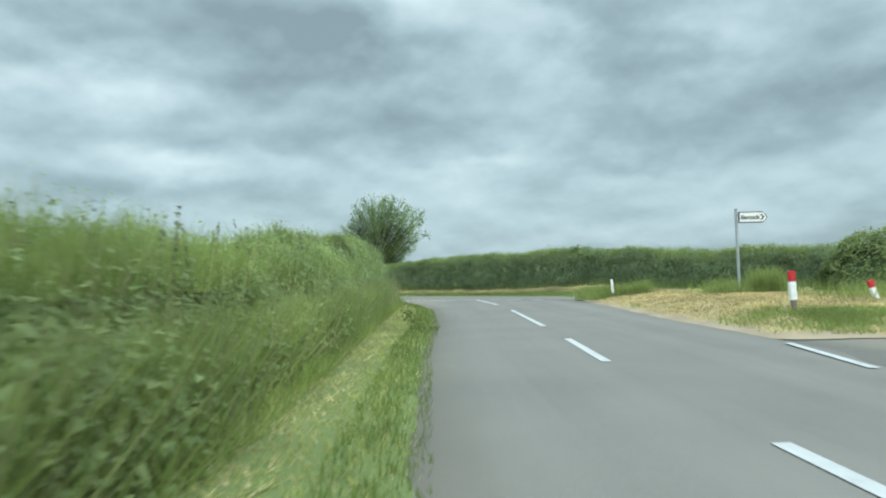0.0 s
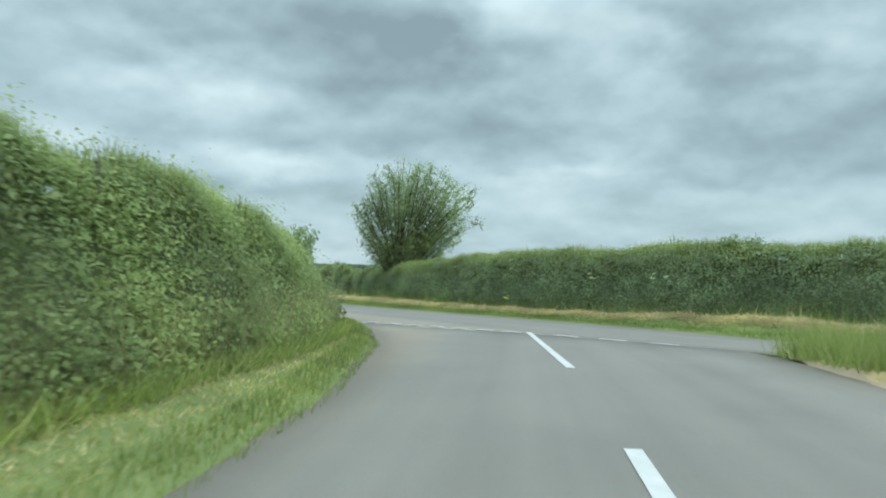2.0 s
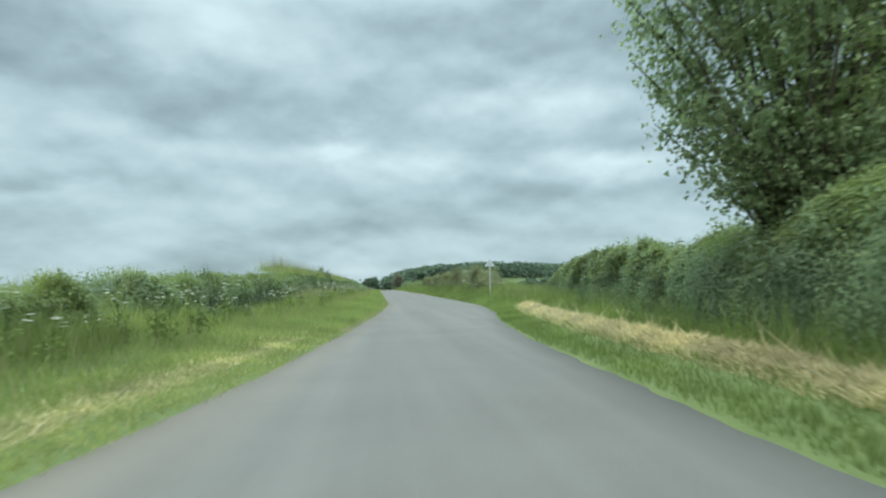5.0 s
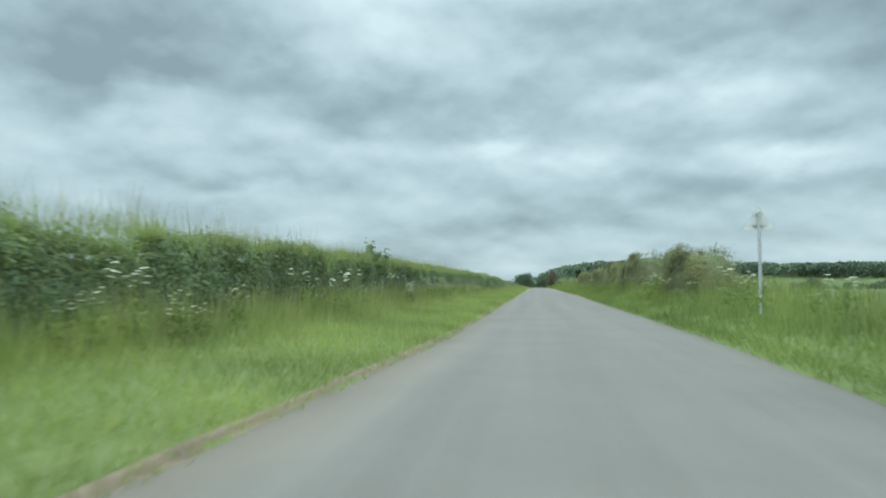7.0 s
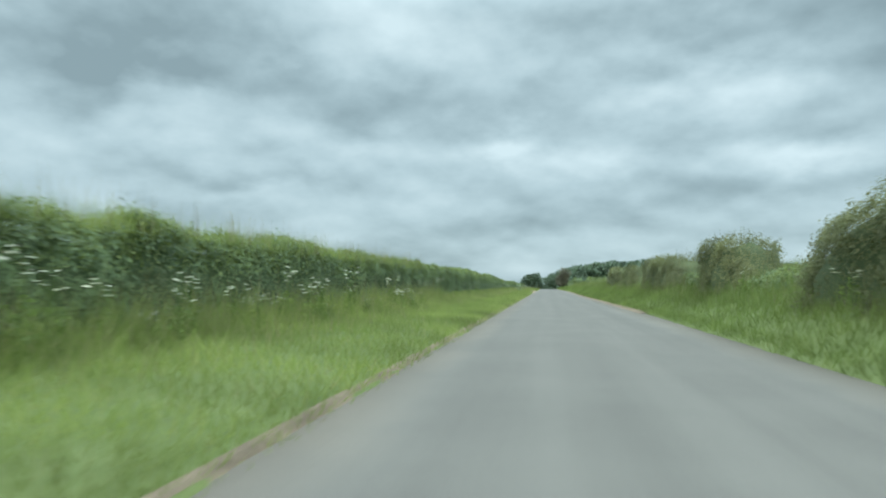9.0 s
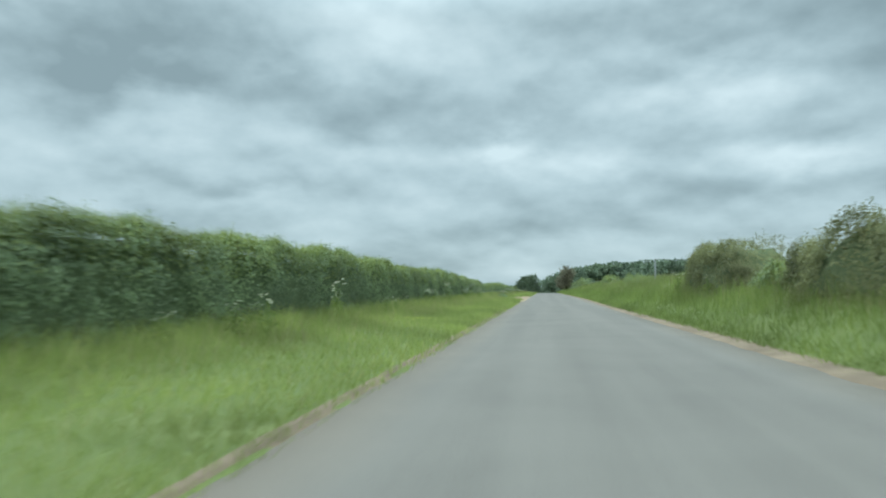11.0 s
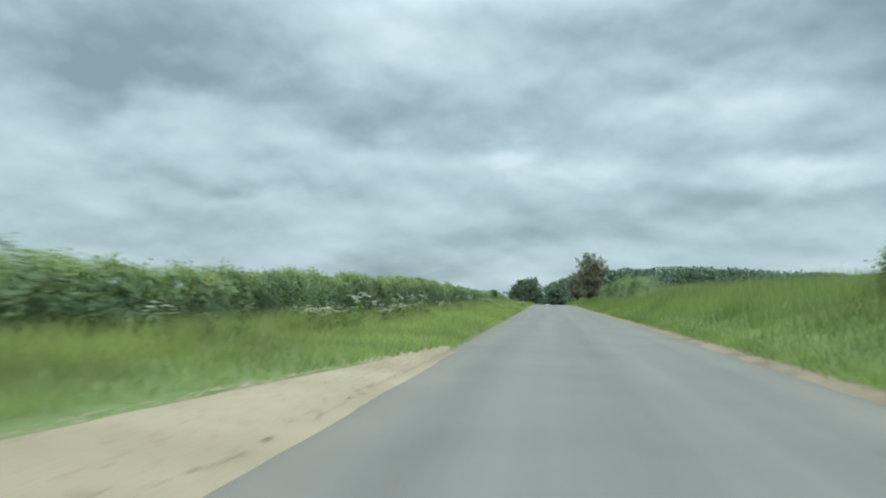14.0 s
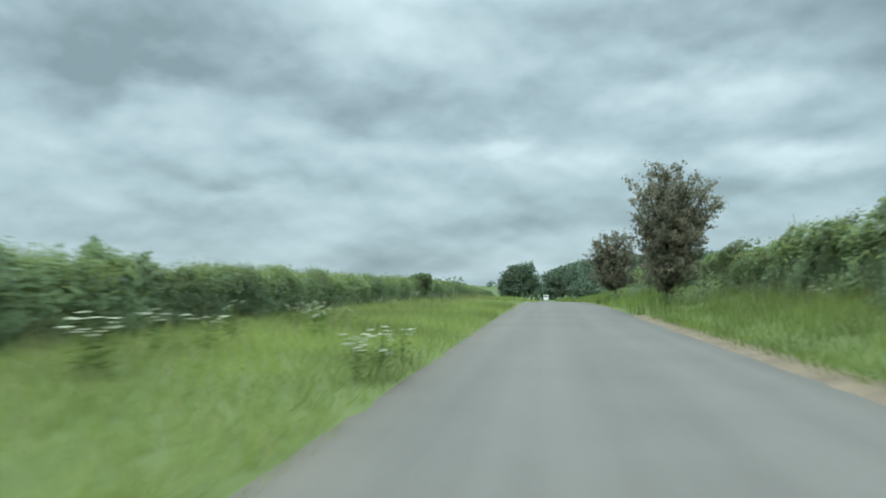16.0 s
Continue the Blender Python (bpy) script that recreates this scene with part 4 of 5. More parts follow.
spray_tree("tree", 3.9, -24.6, 0.1, tips, TREE_LEAF, 510, 0.078, "dark green multi-stemmed tree rising out of the hedge", 0.045, 0.22, 0.40, fill=900, fan=0.2)
tips = []
for k in range(30):
    a, r = 2.4 * k, math.sqrt((k + 0.5) / 30)
    tips.append((0.3 + 2.0 * r * math.cos(a), 1.5 * r * math.sin(a), 5.2 - 1.7 * r ** 2 + rng.uniform(-0.4, 0.3)))
for a in (0.2, 1.2, 2.2, 3.2, 4.2, 5.2):
    tips += [(0.3 + 1.5 * math.cos(a), 1.2 * math.sin(a), 2.6 + rng.uniform(-0.4, 0.4)), (0.2 + 1.0 * math.cos(a), 0.9 * math.sin(a), 1.5 + rng.uniform(-0.3, 0.3))]
spray_tree("tree", 4.9, 228.0, 0.8, tips + [(1.25 * math.cos(a), 1.0 * math.sin(a), 0.9 + 0.33 * k) for k in range(8) for a in (0.7 * k, 0.7 * k + 2.1, 0.7 * k + 4.2)], DARK_LEAF, 780, 0.098, "dark brownish thin-leaved tree on the roadside bank", 0.07, 0.22, 0.42)
tips = []
for k in range(24):
    a, r = 2.4 * k, math.sqrt((k + 0.5) / 24)
    tips.append((1.65 * r * math.cos(a) - 0.1, 1.4 * r * math.sin(a), 4.0 - 1.7 * r ** 2 + rng.uniform(-0.4, 0.3)))
for a in (0.2, 1.2, 2.2, 3.2, 4.2, 5.2):
    tips += [(1.5 * math.cos(a), 1.2 * math.sin(a), 1.9 + rng.uniform(-0.4, 0.4)), (1.2 * math.cos(a), 0.9 * math.sin(a), 1.0 + rng.uniform(-0.3, 0.3))]
spray_tree("tree", 4.3, 245.0, 0.7, tips + [(1.2 * math.cos(a), 1.0 * math.sin(a), 0.6 + 0.3 * k) for k in range(7) for a in (0.7 * k, 0.7 * k + 2.1, 0.7 * k + 4.2)], DARK_LEAF, 700, 0.108, "low dark tree beside the lane", 0.07, 0.2, 0.42)
for x, y, z, h in ((-7.2, 26.0, 1.6, 1.25), (-7.2, 121.0, 1.5, 0.85), (-7.7, 209.8, 1.2, 0.5), (2.9, -47.2, 2.0, 0.7), (-10.3, -45.0, 1.3, 0.95)):
    tips = [(0.25 * math.cos(2.4 * k) * (k % 4), 0.25 * math.sin(2.4 * k) * (k % 4), h * (1 - 0.07 * k)) for k in range(9)]
    spray_tree("sapling", x, y, z, tips, HEDGE, 520, 0.075, "young green sapling growing up out of the hedge", 0.02, 0.3, 0.17)
tree("tree", -7.0, 237.0, 0.1, [([(0, 0, 0), (0, 0, 0.9), (0.1, 0, 1.4)], 0.06)], [(0, 0, 1.0, 0.6, 0.45), (0.2, 0, 1.25, 0.4, 0.25)], TREE_LEAF, 900, 0.13, "small round tree growing out of the hedge", twig=0.2)
tree("tree", -8.0, 405.0, -3.8, [([(0, 0, 0), (0, 0, 4), (0, 0, 10)], 0.4), ([(0, 0, 2), (-2.5, 0, 5), (-4, 0, 8)], 0.2), ([(0, 0, 2), (2.5, 0, 5), (4, 0, 8)], 0.2)],
     [(-3.4, 0, 3.2, 2.3, 2.5), (-3.0, 0, 6.2, 2.5, 2.4), (0.5, 0, 7.3, 3.2, 3.0), (2.6, 0, 9.4, 2.2, 1.8), (3.6, 0, 5.8, 2.7, 2.9), (-1.2, 0, 9.2, 1.5, 1.2), (4.6, 0, 3.0, 2.0, 2.0), (0, 0, 3.5, 3.5, 2.6)],
     WOOD_LEAF, 9000, 0.5, "broad green tree at the far end of the lane", spread=0.9, twig=1.4)
tree("tree", 2.5, 466.0, -5.0, [([(0, 0, 0), (0, 0, 4), (0, 0, 9)], 0.4)], [(-1, 0, 3, 4, 3), (3, 2, 6, 4, 4.5), (0, 0, 8, 3, 3), (7, 0, 7, 4, 5.5), (12, 3, 6, 4, 5), (4, 4, 10.5, 2.5, 2)], WOOD_LEAF, 14000, 0.6, "dark trees closing the lane far away", spread=1.0, twig=1.6)
tree("tree", 9.0, 340.0, -2.5, [([(0, 0, 0), (0, 0, 3), (0, 0, 6)], 0.3)], [(0, 0, 2.5, 4.0, 2.4), (3, 6, 3.6, 3.5, 2.6), (-1.5, 10, 4.0, 3.0, 2.8), (7, 10, 4, 4, 3)], WOOD_LEAF, 9000, 0.45, "dark trees crowding the lane far away", spread=0.9, twig=1.4)

# woods on the low rise far off
RIDGE = np.array([(-1500, 3), (-900, 4), (-300, 3), (-60, 2), (0, 4), (12, 14), (40, 25), (118, 31.5), (190, 29), (280, 26), (400, 28), (600, 32), (1200, 30), (2200, 20)], float)
px = np.linspace(-1500, 2200, 300)
top = np.interp(px, RIDGE[:, 0], RIDGE[:, 1])
sheet = []
for k, (dy, q) in enumerate(((-260, -0.004), (-120, 0.3), (-20, 0.62), (60, 0.66), (300, 0.6), (800, 0.0))):
    sheet.append(np.c_[px, np.full(300, 900.0 + dy), (top + 5.2) * q - 5.3])
i = np.arange(1800).reshape(6, 300)
tagged(new("far_rise", mesh_of("far_rise", np.concatenate(sheet), np.stack([i[:-1, :-1], i[:-1, 1:], i[1:, 1:], i[1:, :-1]], -1).reshape(-1, 4), FIELD, True)), "low green rise far beyond the fields", "hill", kind="structure")
n = 900
lx = np.concatenate([rng.uniform(6, 480, 640), rng.uniform(480, 900, 100), rng.uniform(-1400, 6, 60), rng.uniform(900, 2000, 100)])
lr = rng.gamma(6.0, 1.4, n).clip(3, 16)
lz = np.interp(lx, RIDGE[:, 0], RIDGE[:, 1]) * np.where(rng.uniform(0, 1, n) < 0.6, rng.uniform(0.93, 1.03, n), rng.uniform(0.6, 0.93, n)) - lr * 0.62
lob = np.c_[lx, 885 + rng.uniform(-70, 25, n), np.maximum(lz, 1.0), lr]
n = 60000
pick = lob[rng.integers(0, len(lob), n)]
d = rng.normal(size=(n, 3))
d /= np.linalg.norm(d, axis=1)[:, None]
c = pick[:, :3] + d * pick[:, 3:4] * np.array([1.9, 1.0, 0.65]) * rng.uniform(0.7, 1.04, n)[:, None]
c[:, 2] = np.maximum(c[:, 2], -4.5)
stuff("far_woods", leaves(c, 2.2, 1.8), WOOD_LEAF, "dark green woods along the low far rise", "woods")
# trees and hedges across the fields, nearer than the rise
n = 60
lx = np.concatenate([rng.uniform(14, 60, 20), rng.uniform(60, 260, 40)])
lob = np.c_[lx, 430 + lx * 0.25 + rng.uniform(-10, 10, n), rng.uniform(-2.5, 2.5, n), rng.uniform(2.5, 4.5, n)]
n = 24000
pick = lob[rng.integers(0, len(lob), n)]
d = rng.normal(size=(n, 3))
d /= np.linalg.norm(d, axis=1)[:, None]
c = pick[:, :3] + d * pick[:, 3:4] * rng.uniform(0.7, 1.05, n)[:, None]
c[:, 2] = np.maximum(c[:, 2], -5.0)
stuff("field_trees", leaves(c, 1.0, 0.75), WOOD_LEAF, "dark green field trees in the distance", "woods")

# ---- grass ----
def sward(name, arrays, mat, label):
    return stuff(name, arrays, mat, label, "grass")


# west verge: u 0..0.4 runs from the junction to the lay-by's end
def off_hay(p):
    """Leave out the mown strip beside the junction."""
    edge = np.interp(p[:, 1], [y for _, y in LANE_WEST], [x for x, _ in LANE_WEST])
    wide = np.interp(p[:, 1], [-41, -36, -30, -22, -14], [1.5, 1.3, 1.0, 0.85, 0.0])
    return p[(p[:, 0] < edge - wide * (1 + 0.2 * wobble(p, 0.9)))]


sward("verge_grass", [blades(off_hay(west.scatter(168000, 0.0, 0.5, 0.0, 0.42)), 0.20, 0.013, 0.8), blades(west.scatter(26000, -0.012, 0.05, 0.0, 0.5), 0.11, 0.012, 0.9), blades(off_hay(west.scatter(44000, 0.25, 0.58, 0.0, 0.42, 0.5)), 0.42, 0.014, 0.8),
                      blades(west.scatter(56000, 0.0, 0.56, 0.42, 0.57), 0.24, 0.017, 0.8), blades(west.scatter(16000, 0.02, 0.56, 0.6, 1.0), 0.4, 0.05), blades(west.scatter(40000, 0.36, 0.53, 0.06, 0.42, 0.6), 0.5, 0.014, 0.9)], GRASS, "soft seeding grass on the wide verge")
sward("verge_grass", [blades(west.scatter(24000, 0.36, 0.6, 0.0, 0.05, 0.6), 0.55, 0.018), blades(west.scatter(7000, 0.42, 0.6, 0.0, 0.05, 0.3), 0.85, 0.016)], GRASS, "tall rank grass and weeds beside the junction")
sward("seeding_grass", [blades(west.scatter(16000, 0.2, 0.55, 0.0, 0.6, 0.3), 0.62, 0.009, 0.3)], SEED, "pale grass seed heads over the verge")
sward("bank_grass", [blades(east_north.scatter(94000, 0.0, 0.5, 0.0, 0.5), 0.30, 0.014, 0.7), blades(east_north.scatter(30000, -0.012, 0.07, 0.0, 0.5), 0.12, 0.014, 0.8), blades(east_north.scatter(66000, 0.15, 0.75, 0.0, 0.5, 0.6), 0.6, 0.016),
                     blades(east_north.scatter(24000, 0.0, 0.7, 0.5, 1.0), 0.5, 0.05)], LUSH, "lush green grass on the roadside bank")
sward("seeding_grass", [blades(east_north.scatter(20000, 0.2, 0.75, 0.0, 0.5, 0.4), 0.75, 0.009, 0.3)], SEED, "pale grass seed heads over the bank")
foot = np.array([(-34.5, -76.7), (-24.9, -64.9), (-18.6, -57.1), (-12.3, -49.4), (-10.2, -46.2), (-9.6, -44.2), (-9.2, -42.0), (-8.95, -38.8), (-8.8, -35.4)])
way = np.gradient(foot, axis=0)
way /= np.linalg.norm(way, axis=1)[:, None]
right = np.c_[way[:, 1], -way[:, 0]]
hedge_foot = Strip(foot + right * 0.5, foot - right * 0.3, [(0, 0.1), (1, 0.16)])
sward("verge_grass", [blades(side_west.scatter(9000, 0.12, 0.5, 0.88, 1.0, 0.6), 0.45, 0.018), blades(west.scatter(9000, 0.28, 0.5, 0.0, 0.02, 0.6), 0.45, 0.018)], GRASS, "tall grass round the corner of the hedge")
sward("verge_grass", [blades(side_west.scatter(14000, -0.02, 0.06, 0.3, 1.0), 0.10, 0.013)], LUSH, "short green grass at the road's edge")
sward("mown_grass", [blades(side_west.scatter(40000, -0.01, 0.22, 0.3, 1.0), 0.06, 0.013, 1.1), blades(west.scatter(34000, -0.005, 0.24, 0.0, 0.055), 0.06, 0.013, 1.1)], MOWN, "short yellow-green mown grass on the junction's verge")
sward("verge_grass", [blades(hedge_foot.scatter(13000, -0.1, 0.6, 0.1, 1.0, 0.5), 0.28, 0.016, 1.1), blades(hedge_foot.scatter(8000, 0.2, 1.0, 0.1, 0.55, 0.3), 0.6, 0.015, 1.0)], GRASS, "tall green grass growing into the hedge")
weeds = hedge_foot.scatter(34000, 0.1, 1.0, 0.1, 1.0, 0.6)
sward("hedge_weeds", [leaves(weeds + np.c_[0 * weeds[:, :2], rng.beta(1.2, 1.6, len(weeds)) * (0.75 + 0.3 * wobble(weeds, 0.9))], 0.07, 0.036, np.tile((0.53, -0.44, 0.72), (len(weeds), 1)), 0.6)], HEDGE_LUSH, "soft green weeds at the foot of the hedge")
sward("hedge_grass", [blades(hedge_foot.scatter(12000, 0.2, 0.9, 0.1, 0.55, 0.2) + np.array((0, 0, 0.3)), 0.6, 0.012, 0.9), blades(hedge_foot.scatter(9000, 0.8, 1.5, 0.1, 0.5, 0.2) + np.array((0, 0, 0.95)), 0.55, 0.012, 0.6)], GRASS, "long pale grass grown up through the hedge")
sward("seeding_grass", [blades(hedge_foot.scatter(5000, 0.1, 0.9, 0.1, 1.0, 0.5), 1.1, 0.009, 0.4)], SEED, "pale grass stalks in front of the hedge")
long_foot = Strip([(-6.2, -10), (-6.2, 30), (-6.2, 70)], [(-7.6, -10), (-7.4, 30), (-7.4, 70)], [(0, 0.2), (1, 0.2)])
sward("hedge_grass", [blades(long_foot.scatter(9000, 0.45, 1.4, 0.1, 1.0, 0.3) + np.array((0, 0, 1.8)), 0.5, 0.011, 0.5), blades(long_foot.scatter(14000, -0.5, 0.8, 0.1, 1.0, 0.4), 0.85, 0.014, 0.5)], GRASS, "long pale grass grown through the roadside hedge")
sward("seeding_grass", [blades(long_foot.scatter(2600, 0.5, 1.3, 0.1, 1.0, 0.5) + np.array((0, 0, 1.85)), 0.75, 0.010, 0.3), blades(long_foot.scatter(5000, -0.4, 0.6, 0.1, 1.0, 0.5), 1.15, 0.010, 0.3)], SEED, "pale grass stalks in and above the roadside hedge")
# tall seeding stalks standing out of the hedge's top
fp, flen = line(foot)
nest = rng.uniform(0.04, 0.74, 34) ** 1.3 * 1.08
u = np.clip(nest[rng.integers(0, 34, 230)] + rng.normal(scale=0.012, size=230), 0.02, 0.8)
p0 = fp(u)
d0 = fp(u + 0.01) - fp(u - 0.01)
d0 /= np.linalg.norm(d0, axis=1)[:, None]
top_z = np.interp(u * flen, [0, 11, 13, 16, 20, 25, 29, 33, 36, 38], [1.3, 1.2, 1.33, 1.57, 1.7, 1.88, 2.08, 2.3, 2.22, 1.68])
p0 = np.c_[p0 + np.c_[-d0[:, 1], d0[:, 0]] * rng.uniform(0.3, 1.5, 230)[:, None], top_z - 0.25]
hs = rng.uniform(0.45, 0.85, 230) * np.interp(u, [0.3, 0.6], [1.0, 0.6])
lean = np.c_[rng.normal(scale=0.09, size=(230, 2)), np.ones(230)] * hs[:, None]
w0 = np.c_[d0 * 0.012, np.zeros(230)]
stalk = (np.stack([p0 - w0, p0 + w0, p0 + lean], 1).reshape(-1, 3), np.arange(690).reshape(230, 3))
seeds = (p0[:, None, :] + lean[:, None, :] * np.linspace(0.4, 1.0, 20)[None, :, None] + rng.normal(size=(230, 20, 3)) * np.linspace(0.016, 0.005, 20)[None, :, None]).reshape(-1, 3)
sward("seed_stalks", [stalk, leaves(seeds, 0.036, 0.018)], DRY_SEED, "dark seeding stalks standing above the hedge")
stuff("cut_hay", [blades(side_west.scatter(7000, 0.08, 0.2, 0.3, 1.0, 0.0), 0.05, 0.016, 2.5), blades(east_south.scatter(48000, 0.135, 0.255, 0.25, 1.0), 0.07, 0.017, 2.6), blades(east_south.scatter(12000, 0.15, 0.245, 0.25, 1.0, 0.0) + np.array((0, 0, 0.03)), 0.11, 0.014, 2.0),
                  blades(west.scatter(9000, 0.06, 0.17, 0.0, 0.05, 0.0), 0.05, 0.018, 2.6)], PALE_STRAW, "yellow mown hay lying on the verge", "hay")
stuff("dry_stalks", blades(east_south.scatter(300, 0.2, 0.28, 0.35, 1.0, 0.0), 0.36, 0.018, 1.4), PALE_STRAW, "loose dry stalks leaning at the hedge foot", "stalks")
sward("verge_grass", [blades(east_south.scatter(19000, 0.25, 0.36, 0.2, 1.0, 0.6), 0.36, 0.015), blades(east_south.scatter(7000, 0.28, 0.36, 0.2, 1.0, 0.3), 0.75, 0.013), blades(east_south.scatter(26000, 0.0, 0.16, 0.25, 1.0), 0.12, 0.013)], LUSH, "green grass at the foot of the hedge")
uu = rng.uniform(0, 1, 60000)
q = rng.uniform(0.0, 1, 60000) ** 0.8
p = ip(uu) + (mid - ip(uu)) * q[:, None]
z = np.interp(q, [0, 0.04, 0.12, 0.3, 0.55, 1], [0.0, 0.08, 0.15, 0.27, 0.34, 0.35])
roots = np.c_[p, z]
edge = ((q < 0.07) & (wobble(roots, 0.8, 4.0) > 0.25)) | (np.hypot((p[:, 0] + 15.0) * 0.8, p[:, 1] + 67.6) + 0.8 * wobble(roots, 1.3) + rng.normal(scale=0.25, size=len(p)) < 1.2)
stuff("cut_hay", blades(roots[~edge], 0.09, 0.018, 2.4), STRAW, "yellow cut hay lying on the grass island", "hay")
sward("verge_grass", blades(roots[edge], 0.14, 0.016, 0.7), LUSH, "short green grass round the island's rim")
more = rng.uniform(0, 1, 14000)
p = np.array((-14.9, -67.4)) + np.c_[rng.normal(scale=1.05, size=14000), rng.normal(scale=0.75, size=14000)] @ np.array([(0.64, 0.77), (-0.77, 0.64)])
p = p[wobble(np.c_[p, 0 * more], 1.6) + more * 1.4 > 0.3]
room = np.min(np.hypot(p[:, None, 0] - rim[None, :, 0], p[:, None, 1] - rim[None, :, 1]), axis=1)
a, b = rim, np.roll(rim, -1, 0)
cross = (a[None, :, 1] > p[:, 1:]) != (b[None, :, 1] > p[:, 1:])
cross &= p[:, :1] < a[None, :, 0] + (b - a)[None, :, 0] * (p[:, 1:] - a[None, :, 1]) / ((b - a)[None, :, 1] + 1e-9)
within = (cross.sum(1) % 2 == 1) & (room > 0.05)
p, room = p[within], room[within]
sward("verge_grass", blades(np.c_[p, np.clip(room * 0.16, 0.02, 0.2)], 0.16, 0.014, 0.8), GRASS, "soft green grass at the island's corner")
tuft = [c + np.c_[rng.normal(scale=r, size=(n, 2)), np.zeros(n)] for c, r, n in ((np.array((-5.5, -55.6, 0.12)), 0.42, 1100), (np.array((-4.9, -54.7, 0.08)), 0.36, 1300), (np.array((-4.2, -53.5, 0.05)), 0.32, 900), (np.array((-5.55, -56.6, 0.18)), 0.22, 1300), (np.array((-5.4, -56.9, 0.32)), 0.16, 500), (np.array((-7.1, -61.3, 0.3)), 0.4, 1100), (np.array((-6.2, -62.5, 0.32)), 0.3, 1700), (np.array((-6.3, -62.3, 0.65)), 0.28, 900), (np.array((-9.5, -66.6, 0.3)), 0.8, 900))]
sward("grass_tuft", [blades(t, 0.55, 0.014, 0.7) for t in tuft], GRASS, "uncut grass tufts round the island's posts")

# ---- signs and posts ----
def round_post(name, mat, radius, height, base=0.0):
    return capped_tube(name, mat, [(0, 0, base), (0, 0, base + height * 0.5), (0, 0, base + height - 0.01), (0, 0, base + height)], [radius, radius, radius, radius * 0.7])


def lettering(text, size, at, mat, parent, rot):
    cu = bpy.data.curves.new("words", "FONT")
    cu.body, cu.size, cu.align_x, cu.align_y, cu.extrude, cu.offset = text, size, "CENTER", "CENTER", 0.002, 0.006
    tmp = new("words", cu)
    me = bpy.data.meshes.new_from_object(tmp.evaluated_get(bpy.context.evaluated_depsgraph_get()))
    bpy.data.objects.remove(tmp)
    me.materials.clear()
    me.materials.append(mat)
    ob = part("lettering", me, parent, "black place name")
    ob.matrix_basis = Matrix.Translation(at) @ Euler([radians(a) for a in rot]).to_matrix().to_4x4()
    return ob


def arrow_board(name, mat, length, height, thick, tip):
    """A board with one pointed end, its face towards -y."""
    bm = bmesh.new()
    h = height / 2
    outline = [(0, -h), (length - tip, -h), (length - tip * 0.35, -h * 0.55), (length, 0), (length - tip * 0.35, h * 0.55), (length - tip, h), (0, h)]
    low_f = [bm.verts.new((x, -thick / 2, z)) for x, z in outline]
    f = bm.faces.new(low_f)
    r = bmesh.ops.extrude_face_region(bm, geom=[f])
    bmesh.ops.translate(bm, vec=(0, thick, 0), verts=[g for g in r["geom"] if isinstance(g, bmesh.types.BMVert)])
    bmesh.ops.recalc_face_normals(bm, faces=bm.faces[:])
    me = bpy.data.meshes.new(name)
    bm.to_mesh(me)
    bm.free()
    me.materials.append(mat)
    return me


finger = thing("signpost", -6.91, -61.68, 0.25, -40, "grey steel post with a white direction board edged in black", "signpost")
part("post", round_post("post", GALV, 0.045, 2.88), finger, "grey galvanised post")
part("post_cap", capped_tube("post_cap", BLACK, [(0, 0, 2.88), (0, 0, 2.91)], [0.048, 0.04]), finger)
edge_board = part("board_edge", arrow_board("board_edge", BLACK, 0.95, 0.37, 0.03, 0.15), finger, "black rim")
edge_board.location = (0.05, -0.06, 2.62)
white_board = part("board", arrow_board("board", WHITE, 0.875, 0.305, 0.012, 0.12), finger, "white board")
white_board.location = (0.09, -0.082, 2.62)
lettering("Barnack", 0.19, (0.34, -0.009, -0.005), BLACK, white_board, (90, 0, 0))
for s_z in (1, -1):
    chev = part("chevron", boxed("chevron", BLACK, (0.12, 0.008, 0.05)), white_board, "black arrow stroke")
    chev.matrix_basis = pose(0.74, -0.010, s_z * 0.045, 0, s_z * 52, 0)
for zz in (2.5, 2.74):
    part("clamp", boxed("clamp", GALV, (0.11, 0.13, 0.035), (0.02, -0.005, zz), 0.006), finger)


def marker_post(x, y, z, tilt, turn, red, label, visible=0.85):
    root = thing("marker_post", x, y, z, turn, label, "marker post", "wooden marker posts on the island")
    root.matrix_basis = pose(x, y, z, 0, tilt, turn)
    part("shaft", boxed("shaft", OLD_WOOD, (0.11, 0.085, 0.6), (0, 0, -0.05), 0.012), root, "bare weathered wood foot")
    part("white_band", boxed("white_band", WHITE, (0.13, 0.10, visible * 0.44), (0, 0, 0.25 + visible * 0.22), 0.012), root, "white painted band")
    if red:
        top = part("red_top", boxed("red_top", RED, (0.132, 0.102, visible * 0.26), (0, 0, 0.252 + visible * 0.57), 0.014), root, "red painted top")
        part("reflector", boxed("reflector", RED_FACE, (0.05, 0.01, 0.07), (0, -0.055, 0.25 + visible * 0.52), 0.004), top, "small red reflector")
    return root


marker_post(-14.6, -66.72, 0.25, -2, -38, True, "upright wooden marker post painted red and white")
marker_post(-10.7, -67.0, 0.12, -16, -38, True, "leaning wooden marker post painted red and white", 0.66)
small = marker_post(-5.92, -55.93, 0.12, -4, -35, False, "small white painted marker post among grass", 1.25)
small.scale = (0.7, 0.7, 1.0)

